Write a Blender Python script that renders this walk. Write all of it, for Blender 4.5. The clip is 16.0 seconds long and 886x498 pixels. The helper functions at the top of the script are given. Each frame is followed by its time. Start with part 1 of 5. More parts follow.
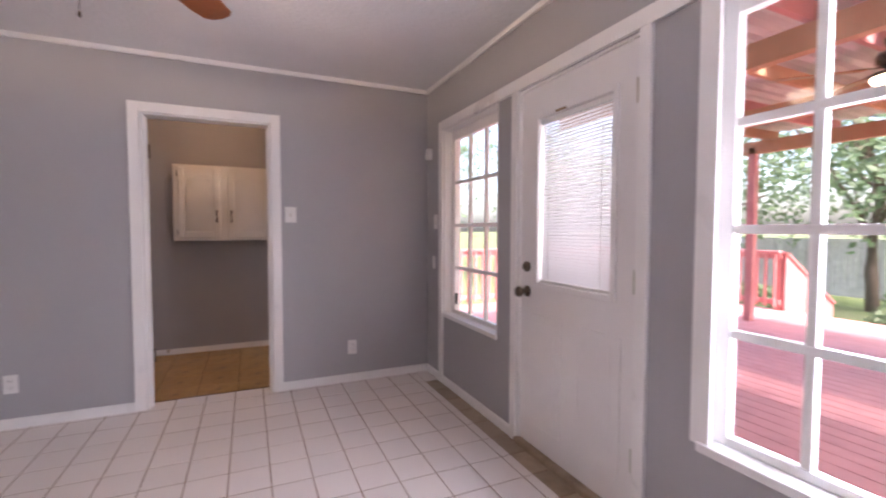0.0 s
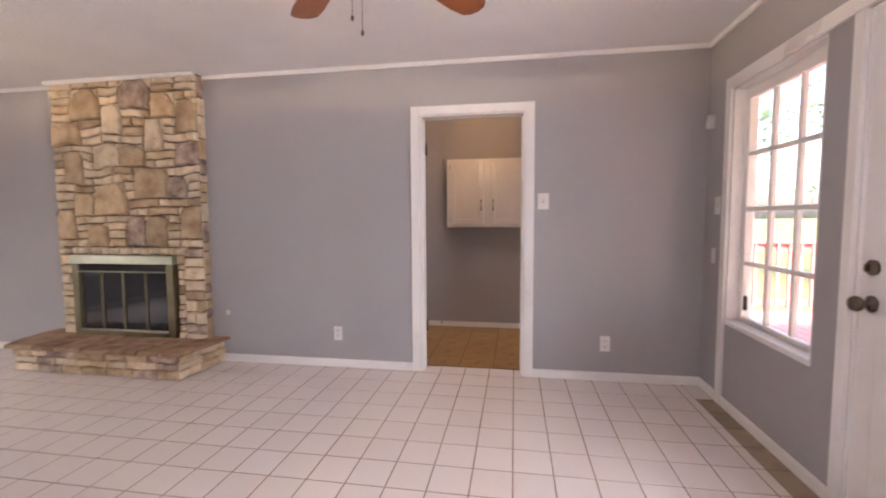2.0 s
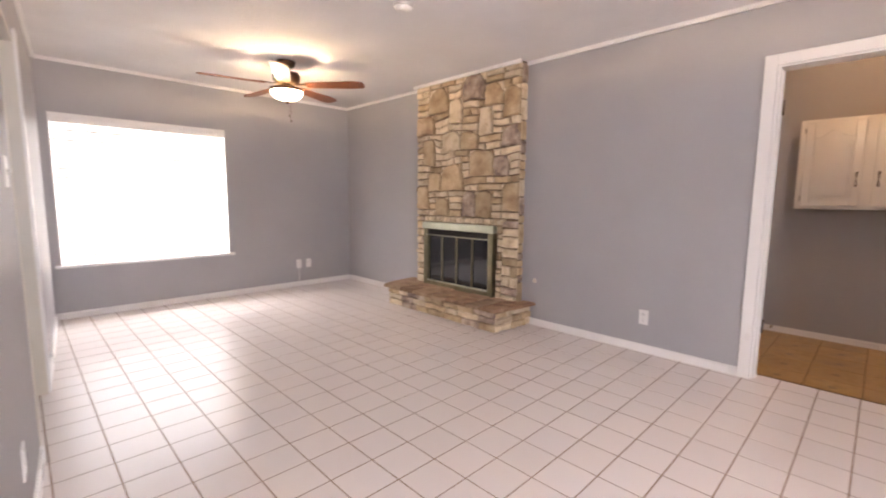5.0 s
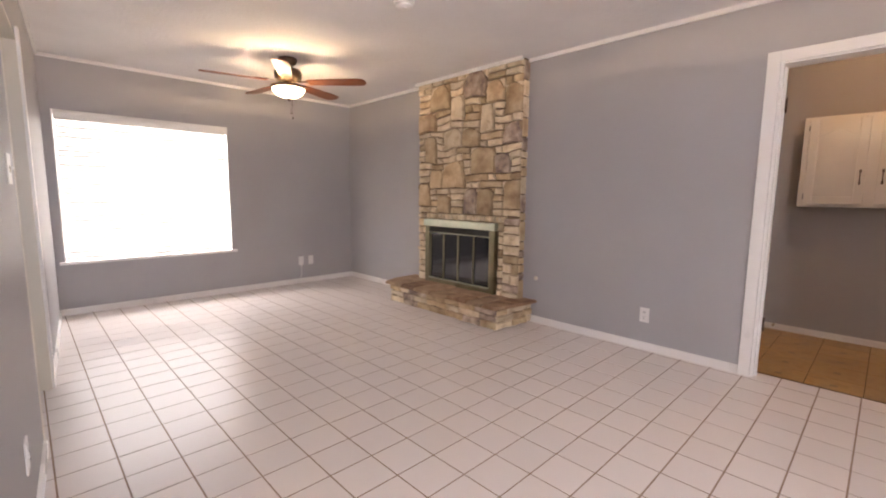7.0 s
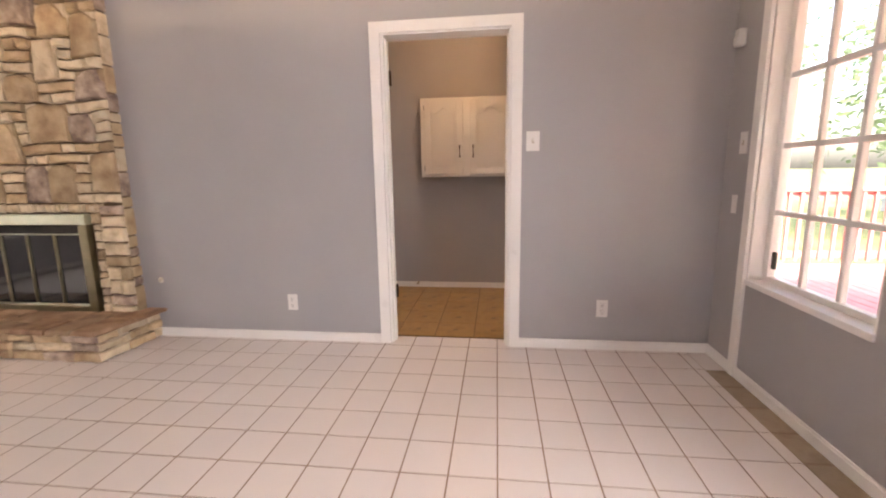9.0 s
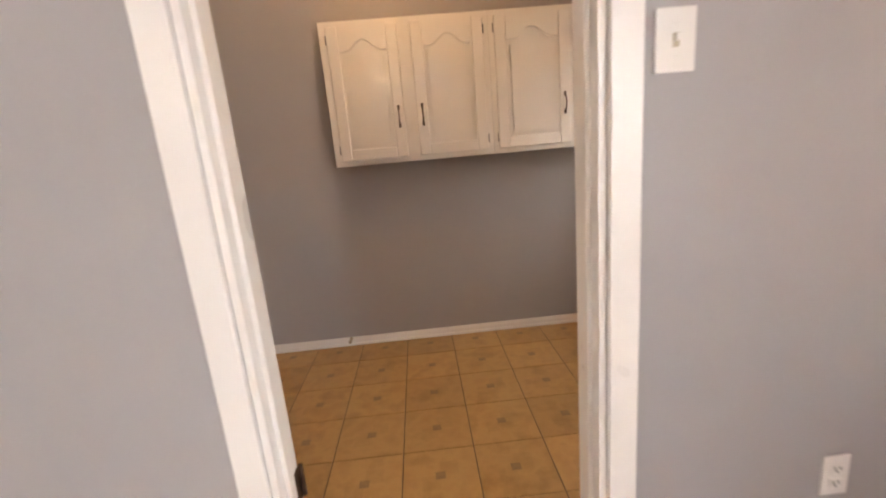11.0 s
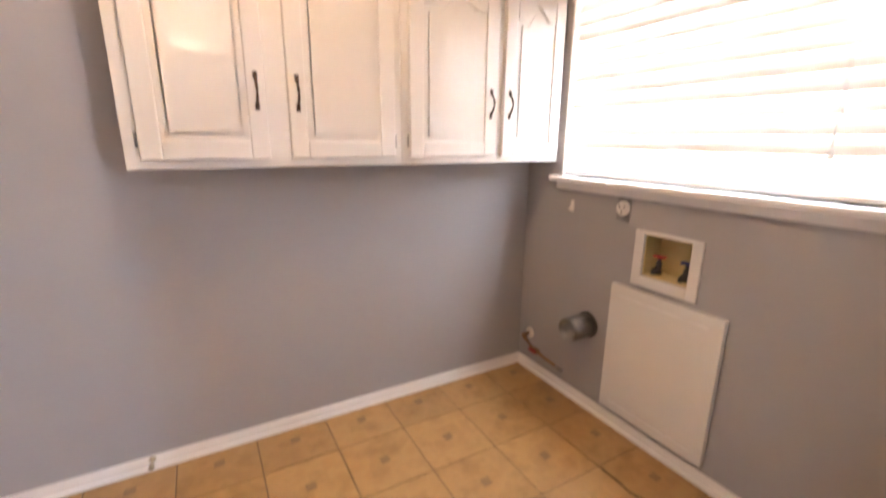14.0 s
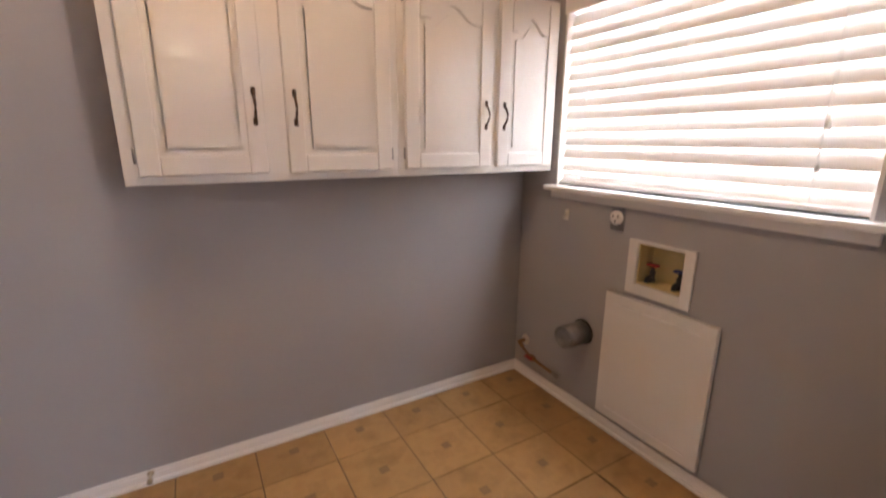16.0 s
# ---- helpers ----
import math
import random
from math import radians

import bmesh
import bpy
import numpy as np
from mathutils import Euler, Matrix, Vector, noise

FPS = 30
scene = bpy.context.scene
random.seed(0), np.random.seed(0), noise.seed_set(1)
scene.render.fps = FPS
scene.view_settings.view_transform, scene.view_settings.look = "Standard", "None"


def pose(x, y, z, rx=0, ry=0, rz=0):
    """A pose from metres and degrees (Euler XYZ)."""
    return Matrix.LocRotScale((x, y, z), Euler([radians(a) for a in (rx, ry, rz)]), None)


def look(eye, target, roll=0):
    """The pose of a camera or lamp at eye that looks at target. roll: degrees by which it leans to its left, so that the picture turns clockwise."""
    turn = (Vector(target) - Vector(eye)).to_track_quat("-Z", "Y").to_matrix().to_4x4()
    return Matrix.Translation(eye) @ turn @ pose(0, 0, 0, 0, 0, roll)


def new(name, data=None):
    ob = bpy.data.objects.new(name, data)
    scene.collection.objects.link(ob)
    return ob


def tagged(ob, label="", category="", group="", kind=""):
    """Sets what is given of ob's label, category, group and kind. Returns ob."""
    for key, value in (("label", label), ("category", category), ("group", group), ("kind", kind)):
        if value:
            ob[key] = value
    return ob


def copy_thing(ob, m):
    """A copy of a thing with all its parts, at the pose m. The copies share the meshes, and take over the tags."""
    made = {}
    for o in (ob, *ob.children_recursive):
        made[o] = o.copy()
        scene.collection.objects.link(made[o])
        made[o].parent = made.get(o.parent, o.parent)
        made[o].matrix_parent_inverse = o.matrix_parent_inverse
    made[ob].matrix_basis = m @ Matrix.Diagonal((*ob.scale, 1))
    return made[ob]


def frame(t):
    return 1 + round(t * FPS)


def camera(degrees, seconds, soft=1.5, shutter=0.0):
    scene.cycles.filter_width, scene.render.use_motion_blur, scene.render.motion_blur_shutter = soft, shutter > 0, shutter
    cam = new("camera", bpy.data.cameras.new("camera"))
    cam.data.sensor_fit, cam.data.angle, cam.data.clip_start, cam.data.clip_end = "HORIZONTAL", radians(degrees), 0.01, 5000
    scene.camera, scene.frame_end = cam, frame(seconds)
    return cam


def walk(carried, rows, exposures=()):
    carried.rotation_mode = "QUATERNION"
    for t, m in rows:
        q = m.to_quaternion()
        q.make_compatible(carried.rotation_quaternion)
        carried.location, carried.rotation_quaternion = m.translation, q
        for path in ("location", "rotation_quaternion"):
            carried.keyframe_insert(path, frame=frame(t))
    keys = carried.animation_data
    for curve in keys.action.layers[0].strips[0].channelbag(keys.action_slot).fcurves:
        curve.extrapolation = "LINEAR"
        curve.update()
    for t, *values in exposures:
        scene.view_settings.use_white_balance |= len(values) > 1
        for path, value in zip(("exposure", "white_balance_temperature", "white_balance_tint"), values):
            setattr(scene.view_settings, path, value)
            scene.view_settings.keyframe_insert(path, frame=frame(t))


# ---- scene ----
cam = camera(91.3, 16.0, soft=2.0, shutter=0.4)
PATH = [
    (0, (-1.426, -3.513, 1.241), (-0.609, -1.689, 1.153), 0.1),
    (0.5, (-1.422, -3.442, 1.242), (-0.952, -1.499, 1.184), -0.5),
    (1, (-1.366, -3.386, 1.246), (-1.253, -1.392, 1.142), -0.1),
    (1.5, (-1.365, -3.363, 1.247), (-1.48, -1.37, 1.126), -0.3),
    (2, (-1.342, -3.364, 1.232), (-1.669, -1.396, 1.09), -0.3),
    (2.5, (-1.355, -3.368, 1.223), (-1.866, -1.441, 1.065), 0.1),
    (3, (-1.384, -3.372, 1.229), (-2.077, -1.503, 1.059), 0.2),
    (3.5, (-1.421, -3.369, 1.227), (-2.297, -1.581, 1.037), 0.2),
    (4, (-1.479, -3.388, 1.211), (-2.569, -1.723, 1.005), 0.2),
    (4.5, (-1.514, -3.412, 1.196), (-2.79, -1.888, 0.979), 0.4),
    (5, (-1.541, -3.451, 1.195), (-2.955, -2.056, 0.96), 0.5),
    (5.2, (-1.549, -3.461, 1.19), (-3.011, -2.118, 0.951), 0.7),
    (7.3, (-1.513, -3.44, 1.2), (-2.911, -2.032, 0.947), 0.5),
    (7.5, (-1.474, -3.437, 1.202), (-2.786, -1.949, 0.947), 0.5),
    (8, (-1.353, -3.377, 1.196), (-2.286, -1.626, 0.938), 0.6),
    (8.5, (-1.293, -3.168, 1.162), (-1.831, -1.273, 0.818), 0.5),
    (9, (-1.356, -2.823, 1.173), (-1.599, -0.869, 0.824), -0.9),
    (9.5, (-1.4, -2.411, 1.167), (-1.628, -0.46, 0.79), -0.9),
    (10, (-1.472, -1.944, 1.167), (-1.786, -0.008, 0.773), -0.5),
    (10.2, (-1.515, -1.727, 1.201), (-1.748, 0.226, 0.843), -1.6),
    (12.3, (-1.799, -0.038, 1.168), (-1.404, 1.929, 0.219), -0.6),
    (12.5, (-1.812, 0.010, 1.167), (-1.338, 1.927, 0.155), 0.6),
    (13, (-1.881, 0.049, 1.144), (-1.110, 1.832, 0.069), 0.3),
    (13.5, (-1.936, 0.059, 1.146), (-1.024, 1.820, 0.149), 0.5),
    (14, (-1.946, 0.071, 1.229), (-0.895, 1.948, 0.682), 0.5),
    (14.5, (-1.960, 0.069, 1.325), (-0.842, 1.981, 1.188), 0.9),
    (15, (-1.951, 0.049, 1.343), (-0.835, 1.967, 1.277), 0.6),
    (15.5, (-1.964, 0.064, 1.320), (-0.845, 1.970, 1.111), 0.6),
    (16, (-1.965, 0.070, 1.267), (-0.883, 1.933, 0.734), 0.2),
]
EXPOSURES = [(0.0, 2.45, 6450, 22), (0.5, 2.45, 6600, 22), (1.0, 2.6, 6700, 20), (2.5, 2.95, 6900, 19), (5.0, 3.05, 7000, 17), (7.5, 2.75, 7200, 17), (9.0, 3.1, 7500, 16), (10.2, 3.2, 8100, 13), (12.3, 4.0, 6050, 8), (13.5, 4.4, 6050, 8), (14.0, 4.3, 6150, 10), (14.6, 4.0, 6350, 12), (15.5, 3.65, 6350, 13), (16.0, 3.5, 6250, 12)]
walk(cam, [(t, look(eye, target, roll)) for t, eye, target, roll in PATH], EXPOSURES)

# lamp strengths in watts
L_FRONT, L_LAUNDRY, L_DOOR, L_PATIO, L_FAN, L_LAMP = 15, 5.4, 1.3, 15, 10.5, 1.3

# ---- world and lights ----
def nodes_of(tree):
    tree.nodes.clear()
    return tree.nodes, tree.links


world = bpy.data.worlds.new("sky")
world.use_nodes = True
scene.world = world
wn, wl = nodes_of(world.node_tree)
sky = wn.new("ShaderNodeTexSky")
sky.sky_type, sky.sun_disc = "NISHITA", False
sky.sun_elevation, sky.sun_rotation = radians(54), radians(180)
sky.air_density, sky.dust_density = 1.0, 4.0
bg = wn.new("ShaderNodeBackground")
bg.inputs["Strength"].default_value = 0.15
wl.new(sky.outputs[0], bg.inputs[0])
wl.new(bg.outputs[0], wn.new("ShaderNodeOutputWorld").inputs[0])


def lamp(name, kind, energy, color, m, **more):
    data = bpy.data.lights.new(name, kind)
    data.energy, data.color = energy, color
    if kind == "AREA":
        data.shape, data.size, data.size_y = "RECTANGLE", more["size"], more["size_y"]
    elif kind == "SUN":
        data.angle = more["angle"]
    else:
        data.shadow_soft_size = more["radius"]
    ob = new(name, data)
    ob.matrix_world = m
    return ob


lamp("sun", "SUN", 4.0, (1.0, 0.94, 0.86), look((0, 0, 0), (0.0, 0.65, -0.9)), angle=radians(10))
DAY = (0.93, 0.95, 1.0)
# daylight standing in the window openings
lamp("daylight_front_window", "AREA", L_FRONT, DAY, look((-7.13, -2.41, 1.25), (0, -2.41, 1.05)), size=1.45, size_y=1.4)
lamp("daylight_laundry_window", "AREA", L_LAUNDRY, DAY, look((-0.141, 1.129, 1.47), (-3, 1.129, 1.1)), size=1.17, size_y=0.78)
lamp("daylight_door_pane", "AREA", L_DOOR, DAY, look((0.16, -1.85, 1.4), (-3, -1.85, 1.0)), size=0.5, size_y=0.8)
lamp("daylight_patio_window", "AREA", L_PATIO, (0.78, 0.85, 1.0), look((0.22, -3.27, 1.25), (-3, -2.9, 0.7)), size=0.6, size_y=1.4)
WARM = (1.0, 0.77, 0.5)


# ---- materials ----
def ramp(n, l, fac, stops):
    r = n.new("ShaderNodeValToRGB")
    while len(r.color_ramp.elements) < len(stops):
        r.color_ramp.elements.new(0.5)
    for e, (p, c) in zip(r.color_ramp.elements, stops):
        e.position, e.color = p, (*c, 1)
    l.new(fac, r.inputs[0])
    return r.outputs[0]


def mixed(n, l, fac, a, b, mode="MIX"):
    m = n.new("ShaderNodeMix")
    m.data_type, m.blend_type = "RGBA", mode
    for sock, v in ((m.inputs[0], fac), (m.inputs[6], a), (m.inputs[7], b)):
        if isinstance(v, tuple):
            sock.default_value = (*v, 1)
        elif isinstance(v, (int, float)):
            sock.default_value = v
        else:
            l.new(v, sock)
    return m.outputs[2]


def noise_of(n, l, coord, scale, detail=4.0, rough=0.55):
    t = n.new("ShaderNodeTexNoise")
    t.inputs["Scale"].default_value, t.inputs["Detail"].default_value, t.inputs["Roughness"].default_value = scale, detail, rough
    l.new(coord, t.inputs["Vector"])
    return t.outputs["Fac"]


def mat(name, colors, scale=3.0, rough=0.5, bump=0.0, bscale=120.0, metal=0.0, by_object=0.0, rvar=0.1, coord="Object", coat=0.0, emit=None, translucent=0.0, spread=(0.3, 0.7)):
    """A surface with two or more mottled colours, uneven gloss and fine relief."""
    m = bpy.data.materials.new(name)
    m.use_nodes = True
    n, l = nodes_of(m.node_tree)
    out = n.new("ShaderNodeOutputMaterial")
    b = n.new("ShaderNodeBsdfPrincipled")
    tc = n.new("ShaderNodeTexCoord").outputs[coord]
    if coord == "Object" and by_object:
        info = n.new("ShaderNodeObjectInfo")
        add = n.new("ShaderNodeVectorMath")
        add.operation = "MULTIPLY_ADD"
        comb = n.new("ShaderNodeCombineXYZ")
        for i in range(3):
            l.new(info.outputs["Random"], comb.inputs[i])
        l.new(comb.outputs[0], add.inputs[0])
        add.inputs[1].default_value = (37, 53, 71)
        l.new(tc, add.inputs[2])
        tc = add.outputs[0]
    f = noise_of(n, l, tc, scale)
    k = len(colors)
    col = ramp(n, l, f, [(spread[0] + (spread[1] - spread[0]) * i / max(k - 1, 1), c) for i, c in enumerate(colors)])
    fine = noise_of(n, l, tc, bscale, 3.0)
    if by_object:
        h = n.new("ShaderNodeHueSaturation")
        mr = n.new("ShaderNodeMapRange")
        mr.inputs[3].default_value, mr.inputs[4].default_value = 1 - by_object, 1 + by_object
        l.new(info.outputs["Random"], mr.inputs[0])
        l.new(mr.outputs[0], h.inputs["Value"])
        l.new(col, h.inputs["Color"])
        col = h.outputs[0]
    l.new(col, b.inputs["Base Color"])
    r = n.new("ShaderNodeMapRange")
    r.inputs[3].default_value, r.inputs[4].default_value = max(rough - rvar, 0.02), min(rough + rvar, 1)
    l.new(f, r.inputs[0])
    l.new(r.outputs[0], b.inputs["Roughness"])
    b.inputs["Metallic"].default_value = metal
    b.inputs["Coat Weight"].default_value = coat
    if bump:
        bp = n.new("ShaderNodeBump")
        bp.inputs["Strength"].default_value, bp.inputs["Distance"].default_value = bump, 0.004
        l.new(fine, bp.inputs["Height"])
        l.new(bp.outputs[0], b.inputs["Normal"])
    if emit:
        b.inputs["Emission Color"].default_value, b.inputs["Emission Strength"].default_value = (*emit[0], 1), emit[1]
    shader = b.outputs[0]
    if translucent:
        tr = n.new("ShaderNodeBsdfTranslucent")
        l.new(col, tr.inputs[0])
        ms = n.new("ShaderNodeMixShader")
        ms.inputs[0].default_value = translucent
        l.new(shader, ms.inputs[1])
        l.new(tr.outputs[0], ms.inputs[2])
        shader = ms.outputs[0]
    l.new(shader, out.inputs[0])
    return m


def glass_mat(name, tint=(1, 1, 1), rough=0.0):
    m = bpy.data.materials.new(name)
    m.use_nodes = True
    n, l = nodes_of(m.node_tree)
    tr, gl, ms, lw, pw = n.new("ShaderNodeBsdfTransparent"), n.new("ShaderNodeBsdfGlossy"), n.new("ShaderNodeMixShader"), n.new("ShaderNodeLayerWeight"), n.new("ShaderNodeMath")
    tr.inputs[0].default_value = (*tint, 1)
    gl.inputs["Roughness"].default_value = 0.03 + rough
    lw.inputs[0].default_value = 0.5
    pw.operation = "POWER"
    pw.inputs[1].default_value = 5.0
    l.new(lw.outputs["Facing"], pw.inputs[0])
    mr = n.new("ShaderNodeMapRange")
    mr.inputs[3].default_value, mr.inputs[4].default_value = 0.03, 0.7
    l.new(pw.outputs[0], mr.inputs[0])
    l.new(mr.outputs[0], ms.inputs[0])
    l.new(tr.outputs[0], ms.inputs[1])
    l.new(gl.outputs[0], ms.inputs[2])
    l.new(ms.outputs[0], n.new("ShaderNodeOutputMaterial").inputs[0])
    return m


def laundry_tile_mat():
    """Ochre printed vinyl tile: a small dark square in its middle, four faint quarters round it."""
    m = mat("ochre_vinyl_tile", [(0.34, 0.19, 0.066), (0.45, 0.265, 0.10), (0.39, 0.22, 0.08)], 9, 0.34, 0.12, 60, by_object=0.1)
    n, l = m.node_tree.nodes, m.node_tree.links
    b = next(x for x in n if x.type == "BSDF_PRINCIPLED")
    base = b.inputs["Base Color"].links[0].from_socket
    tc = n.new("ShaderNodeTexCoord").outputs["Object"]
    sep = n.new("ShaderNodeSeparateXYZ")
    l.new(tc, sep.inputs[0])

    def op(kind, a, c):
        q = n.new("ShaderNodeMath")
        q.operation = kind
        for i, v in enumerate((a, c)):
            if isinstance(v, (int, float)):
                q.inputs[i].default_value = v
            else:
                l.new(v, q.inputs[i])
        return q.outputs[0]
    ax, ay = op("ABSOLUTE", sep.outputs[0], 0), op("ABSOLUTE", sep.outputs[1], 0)
    square = op("LESS_THAN", op("MAXIMUM", ax, ay), 0.019)
    cross = op("MULTIPLY", op("GREATER_THAN", op("MULTIPLY", sep.outputs[0], sep.outputs[1]), 0.0), op("LESS_THAN", op("MAXIMUM", ax, ay), 0.07))
    wear = noise_of(n, l, tc, 40)
    c1 = mixed(n, l, op("MULTIPLY", cross, op("MULTIPLY", wear, 0.45)), base, (0.30, 0.17, 0.06))
    c2 = mixed(n, l, op("MULTIPLY", square, op("ADD", op("MULTIPLY", wear, 0.5), 0.35)), c1, (0.17, 0.11, 0.06))
    l.new(c2, b.inputs["Base Color"])
    return m


M_WALL = mat("grey_wall_paint", [(0.365, 0.350, 0.355), (0.395, 0.380, 0.384)], 1.3, 0.5, 0.12, 90)
M_CEIL = mat("textured_white_ceiling", [(0.74, 0.72, 0.71), (0.80, 0.78, 0.77)], 2.0, 0.85, 0.9, 38)
M_TRIM = mat("white_trim_paint", [(0.80, 0.77, 0.745), (0.85, 0.83, 0.80)], 2.5, 0.3, 0.08, 30)
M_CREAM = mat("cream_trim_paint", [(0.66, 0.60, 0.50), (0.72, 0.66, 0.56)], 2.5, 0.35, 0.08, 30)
M_DOOR = mat("white_door_paint", [(0.77, 0.735, 0.715), (0.82, 0.79, 0.77)], 2.0, 0.35, 0.06, 40)
M_CAB = mat("white_gloss_cabinet_paint", [(0.76, 0.73, 0.69), (0.81, 0.78, 0.74)], 3.0, 0.16, 0.22, 14, rvar=0.05, coat=0.3)
M_TILE = mat("white_ceramic_tile", [(0.72, 0.655, 0.622), (0.722, 0.657, 0.624)], 1.5, 0.28, 0.0, 25, by_object=0.03, rvar=0.0)
M_TILE_FAR = mat("white_ceramic_tile_joined", [(0.72, 0.655, 0.622), (0.722, 0.657, 0.624)], 1.5, 0.28, 0.0, 25, rvar=0.0)
M_GROUT = mat("brown_grout", [(0.25, 0.165, 0.115), (0.34, 0.24, 0.175)], 5.0, 0.9, 0.3, 200)
M_STRIP = mat("brown_slate_tile", [(0.26, 0.19, 0.12), (0.36, 0.275, 0.185), (0.30, 0.225, 0.15)], 9, 0.45, 0.3, 60, by_object=0.15)
M_LTILE = laundry_tile_mat()
M_LGROUT = mat("dark_tile_joint", [(0.12, 0.075, 0.035), (0.17, 0.11, 0.06)], 8, 0.8, 0.2, 150)
M_STONE = mat("tan_limestone", [(0.33, 0.215, 0.125), (0.50, 0.365, 0.22), (0.62, 0.485, 0.315)], 7.0, 0.85, 1.0, 45, by_object=0.2, spread=(0.3, 0.7))
M_STONE_PALE = mat("cream_limestone", [(0.50, 0.375, 0.24), (0.68, 0.555, 0.385), (0.76, 0.65, 0.48)], 9.0, 0.85, 0.8, 50, by_object=0.15)
M_STONE_ROSE = mat("rose_grey_limestone", [(0.20, 0.14, 0.115), (0.40, 0.295, 0.225), (0.56, 0.45, 0.35)], 10.0, 0.85, 1.0, 40, by_object=0.15, spread=(0.34, 0.66))
M_MORTAR = mat("dark_tan_mortar", [(0.13, 0.085, 0.05), (0.21, 0.14, 0.085)], 14, 0.95, 0.8, 90)
M_FLAG = mat("red_brown_flagstone", [(0.19, 0.10, 0.055), (0.29, 0.17, 0.10), (0.38, 0.25, 0.16)], 9.0, 0.75, 0.8, 40, by_object=0.15)
M_FLAG_TAN = mat("tan_brown_flagstone", [(0.24, 0.14, 0.08), (0.36, 0.235, 0.145), (0.44, 0.31, 0.20)], 9.0, 0.75, 0.8, 40, by_object=0.15)
M_BRASS = mat("antique_brass", [(0.17, 0.15, 0.095), (0.27, 0.24, 0.16)], 6, 0.35, 0.05, 80, metal=1.0)
M_BRASS_LIGHT = mat("pale_green_brass", [(0.40, 0.42, 0.32), (0.52, 0.53, 0.42)], 6, 0.35, 0.05, 80, metal=0.8)
M_SOOT = mat("sooty_firebox", [(0.012, 0.011, 0.010), (0.03, 0.027, 0.024)], 8, 0.9, 0.4, 60)
M_DARKGLASS = mat("smoked_glass", [(0.012, 0.013, 0.016), (0.022, 0.022, 0.026)], 2, 0.08, 0, rvar=0.03, coat=0.5)
M_BRONZE = mat("oil_rubbed_bronze", [(0.05, 0.03, 0.02), (0.10, 0.06, 0.04)], 12, 0.38, 0.05, 90, metal=0.8)
M_WOOD = mat("cherry_fan_blade", [(0.20, 0.055, 0.02), (0.30, 0.095, 0.035), (0.24, 0.07, 0.025)], 6, 0.35, 0.06, 60, coat=0.3)
M_BOWL = mat("lit_frosted_glass", [(0.85, 0.78, 0.66), (0.9, 0.84, 0.72)], 3, 0.4, 0, emit=((1.0, 0.80, 0.55), 2.0))
M_BULB = mat("lit_bulb", [(1, 1, 1), (1, 1, 1)], 3, 0.4, 0, emit=((1.0, 0.82, 0.58), 4.0))
M_PLASTIC = mat("white_plastic", [(0.74, 0.72, 0.69), (0.80, 0.78, 0.75)], 5, 0.35, 0.03, 60)
M_SLOT = mat("dark_slot", [(0.03, 0.028, 0.025), (0.05, 0.047, 0.042)], 9, 0.6)
M_BLIND = mat("white_blind_slat", [(0.82, 0.79, 0.76), (0.87, 0.85, 0.82)], 3, 0.45, 0.03, 40, translucent=0.05)
M_BLIND_THICK = mat("white_faux_wood_slat", [(0.80, 0.76, 0.72), (0.84, 0.80, 0.76)], 3, 0.45, 0.03, 40, translucent=0.018)
M_MINI = mat("mini_blind_slat", [(0.80, 0.79, 0.80), (0.85, 0.84, 0.85)], 3, 0.4, 0, translucent=0.25)
M_GLASS = glass_mat("window_glass")
M_KNOB = mat("aged_bronze_knob", [(0.10, 0.075, 0.055), (0.20, 0.16, 0.12)], 14, 0.3, 0.03, 60, metal=1.0)
M_HINGE = mat("worn_brass_hinge", [(0.34, 0.28, 0.19), (0.5, 0.44, 0.33)], 20, 0.4, 0.05, 70, metal=0.7)
M_STEEL = mat("galvanised_steel", [(0.22, 0.21, 0.205), (0.36, 0.35, 0.34)], 18, 0.38, 0.1, 50, metal=0.9)
M_YELLOW = mat("yellowed_plastic_box", [(0.55, 0.42, 0.17), (0.66, 0.53, 0.26)], 7, 0.5, 0.1, 60)
M_RED = mat("red_valve_handle", [(0.30, 0.02, 0.015), (0.42, 0.04, 0.03)], 20, 0.4, 0.05, 60)
M_BLUE = mat("blue_valve_handle", [(0.015, 0.03, 0.12), (0.03, 0.05, 0.2)], 20, 0.4, 0.05, 60)
M_COPPER = mat("tarnished_brass_pipe", [(0.22, 0.12, 0.06), (0.38, 0.25, 0.13)], 25, 0.45, 0.1, 60, metal=0.9)
M_DECK = mat("red_stained_deck", [(0.48, 0.19, 0.18), (0.58, 0.26, 0.25), (0.53, 0.22, 0.21)], 5, 0.5, 0.3, 50, by_object=0.1)
M_REDWOOD = mat("red_stained_timber", [(0.44, 0.15, 0.15), (0.54, 0.22, 0.21)], 5, 0.6, 0.3, 50, by_object=0.1)
M_BEAM = mat("weathered_pine_beam", [(0.34, 0.16, 0.09), (0.46, 0.25, 0.15)], 5, 0.7, 0.3, 50, by_object=0.12)
M_ROOFMETAL = mat("corrugated_metal", [(0.40, 0.38, 0.38), (0.52, 0.50, 0.49)], 4, 0.45, 0.1, 40, metal=0.5)
M_GRASS = mat("lawn", [(0.06, 0.09, 0.025), (0.10, 0.13, 0.045), (0.15, 0.15, 0.07)], 0.8, 0.95, 1.0, 60)
M_BARK = mat("bark", [(0.09, 0.065, 0.045), (0.16, 0.12, 0.09)], 8, 0.9, 1.0, 40)
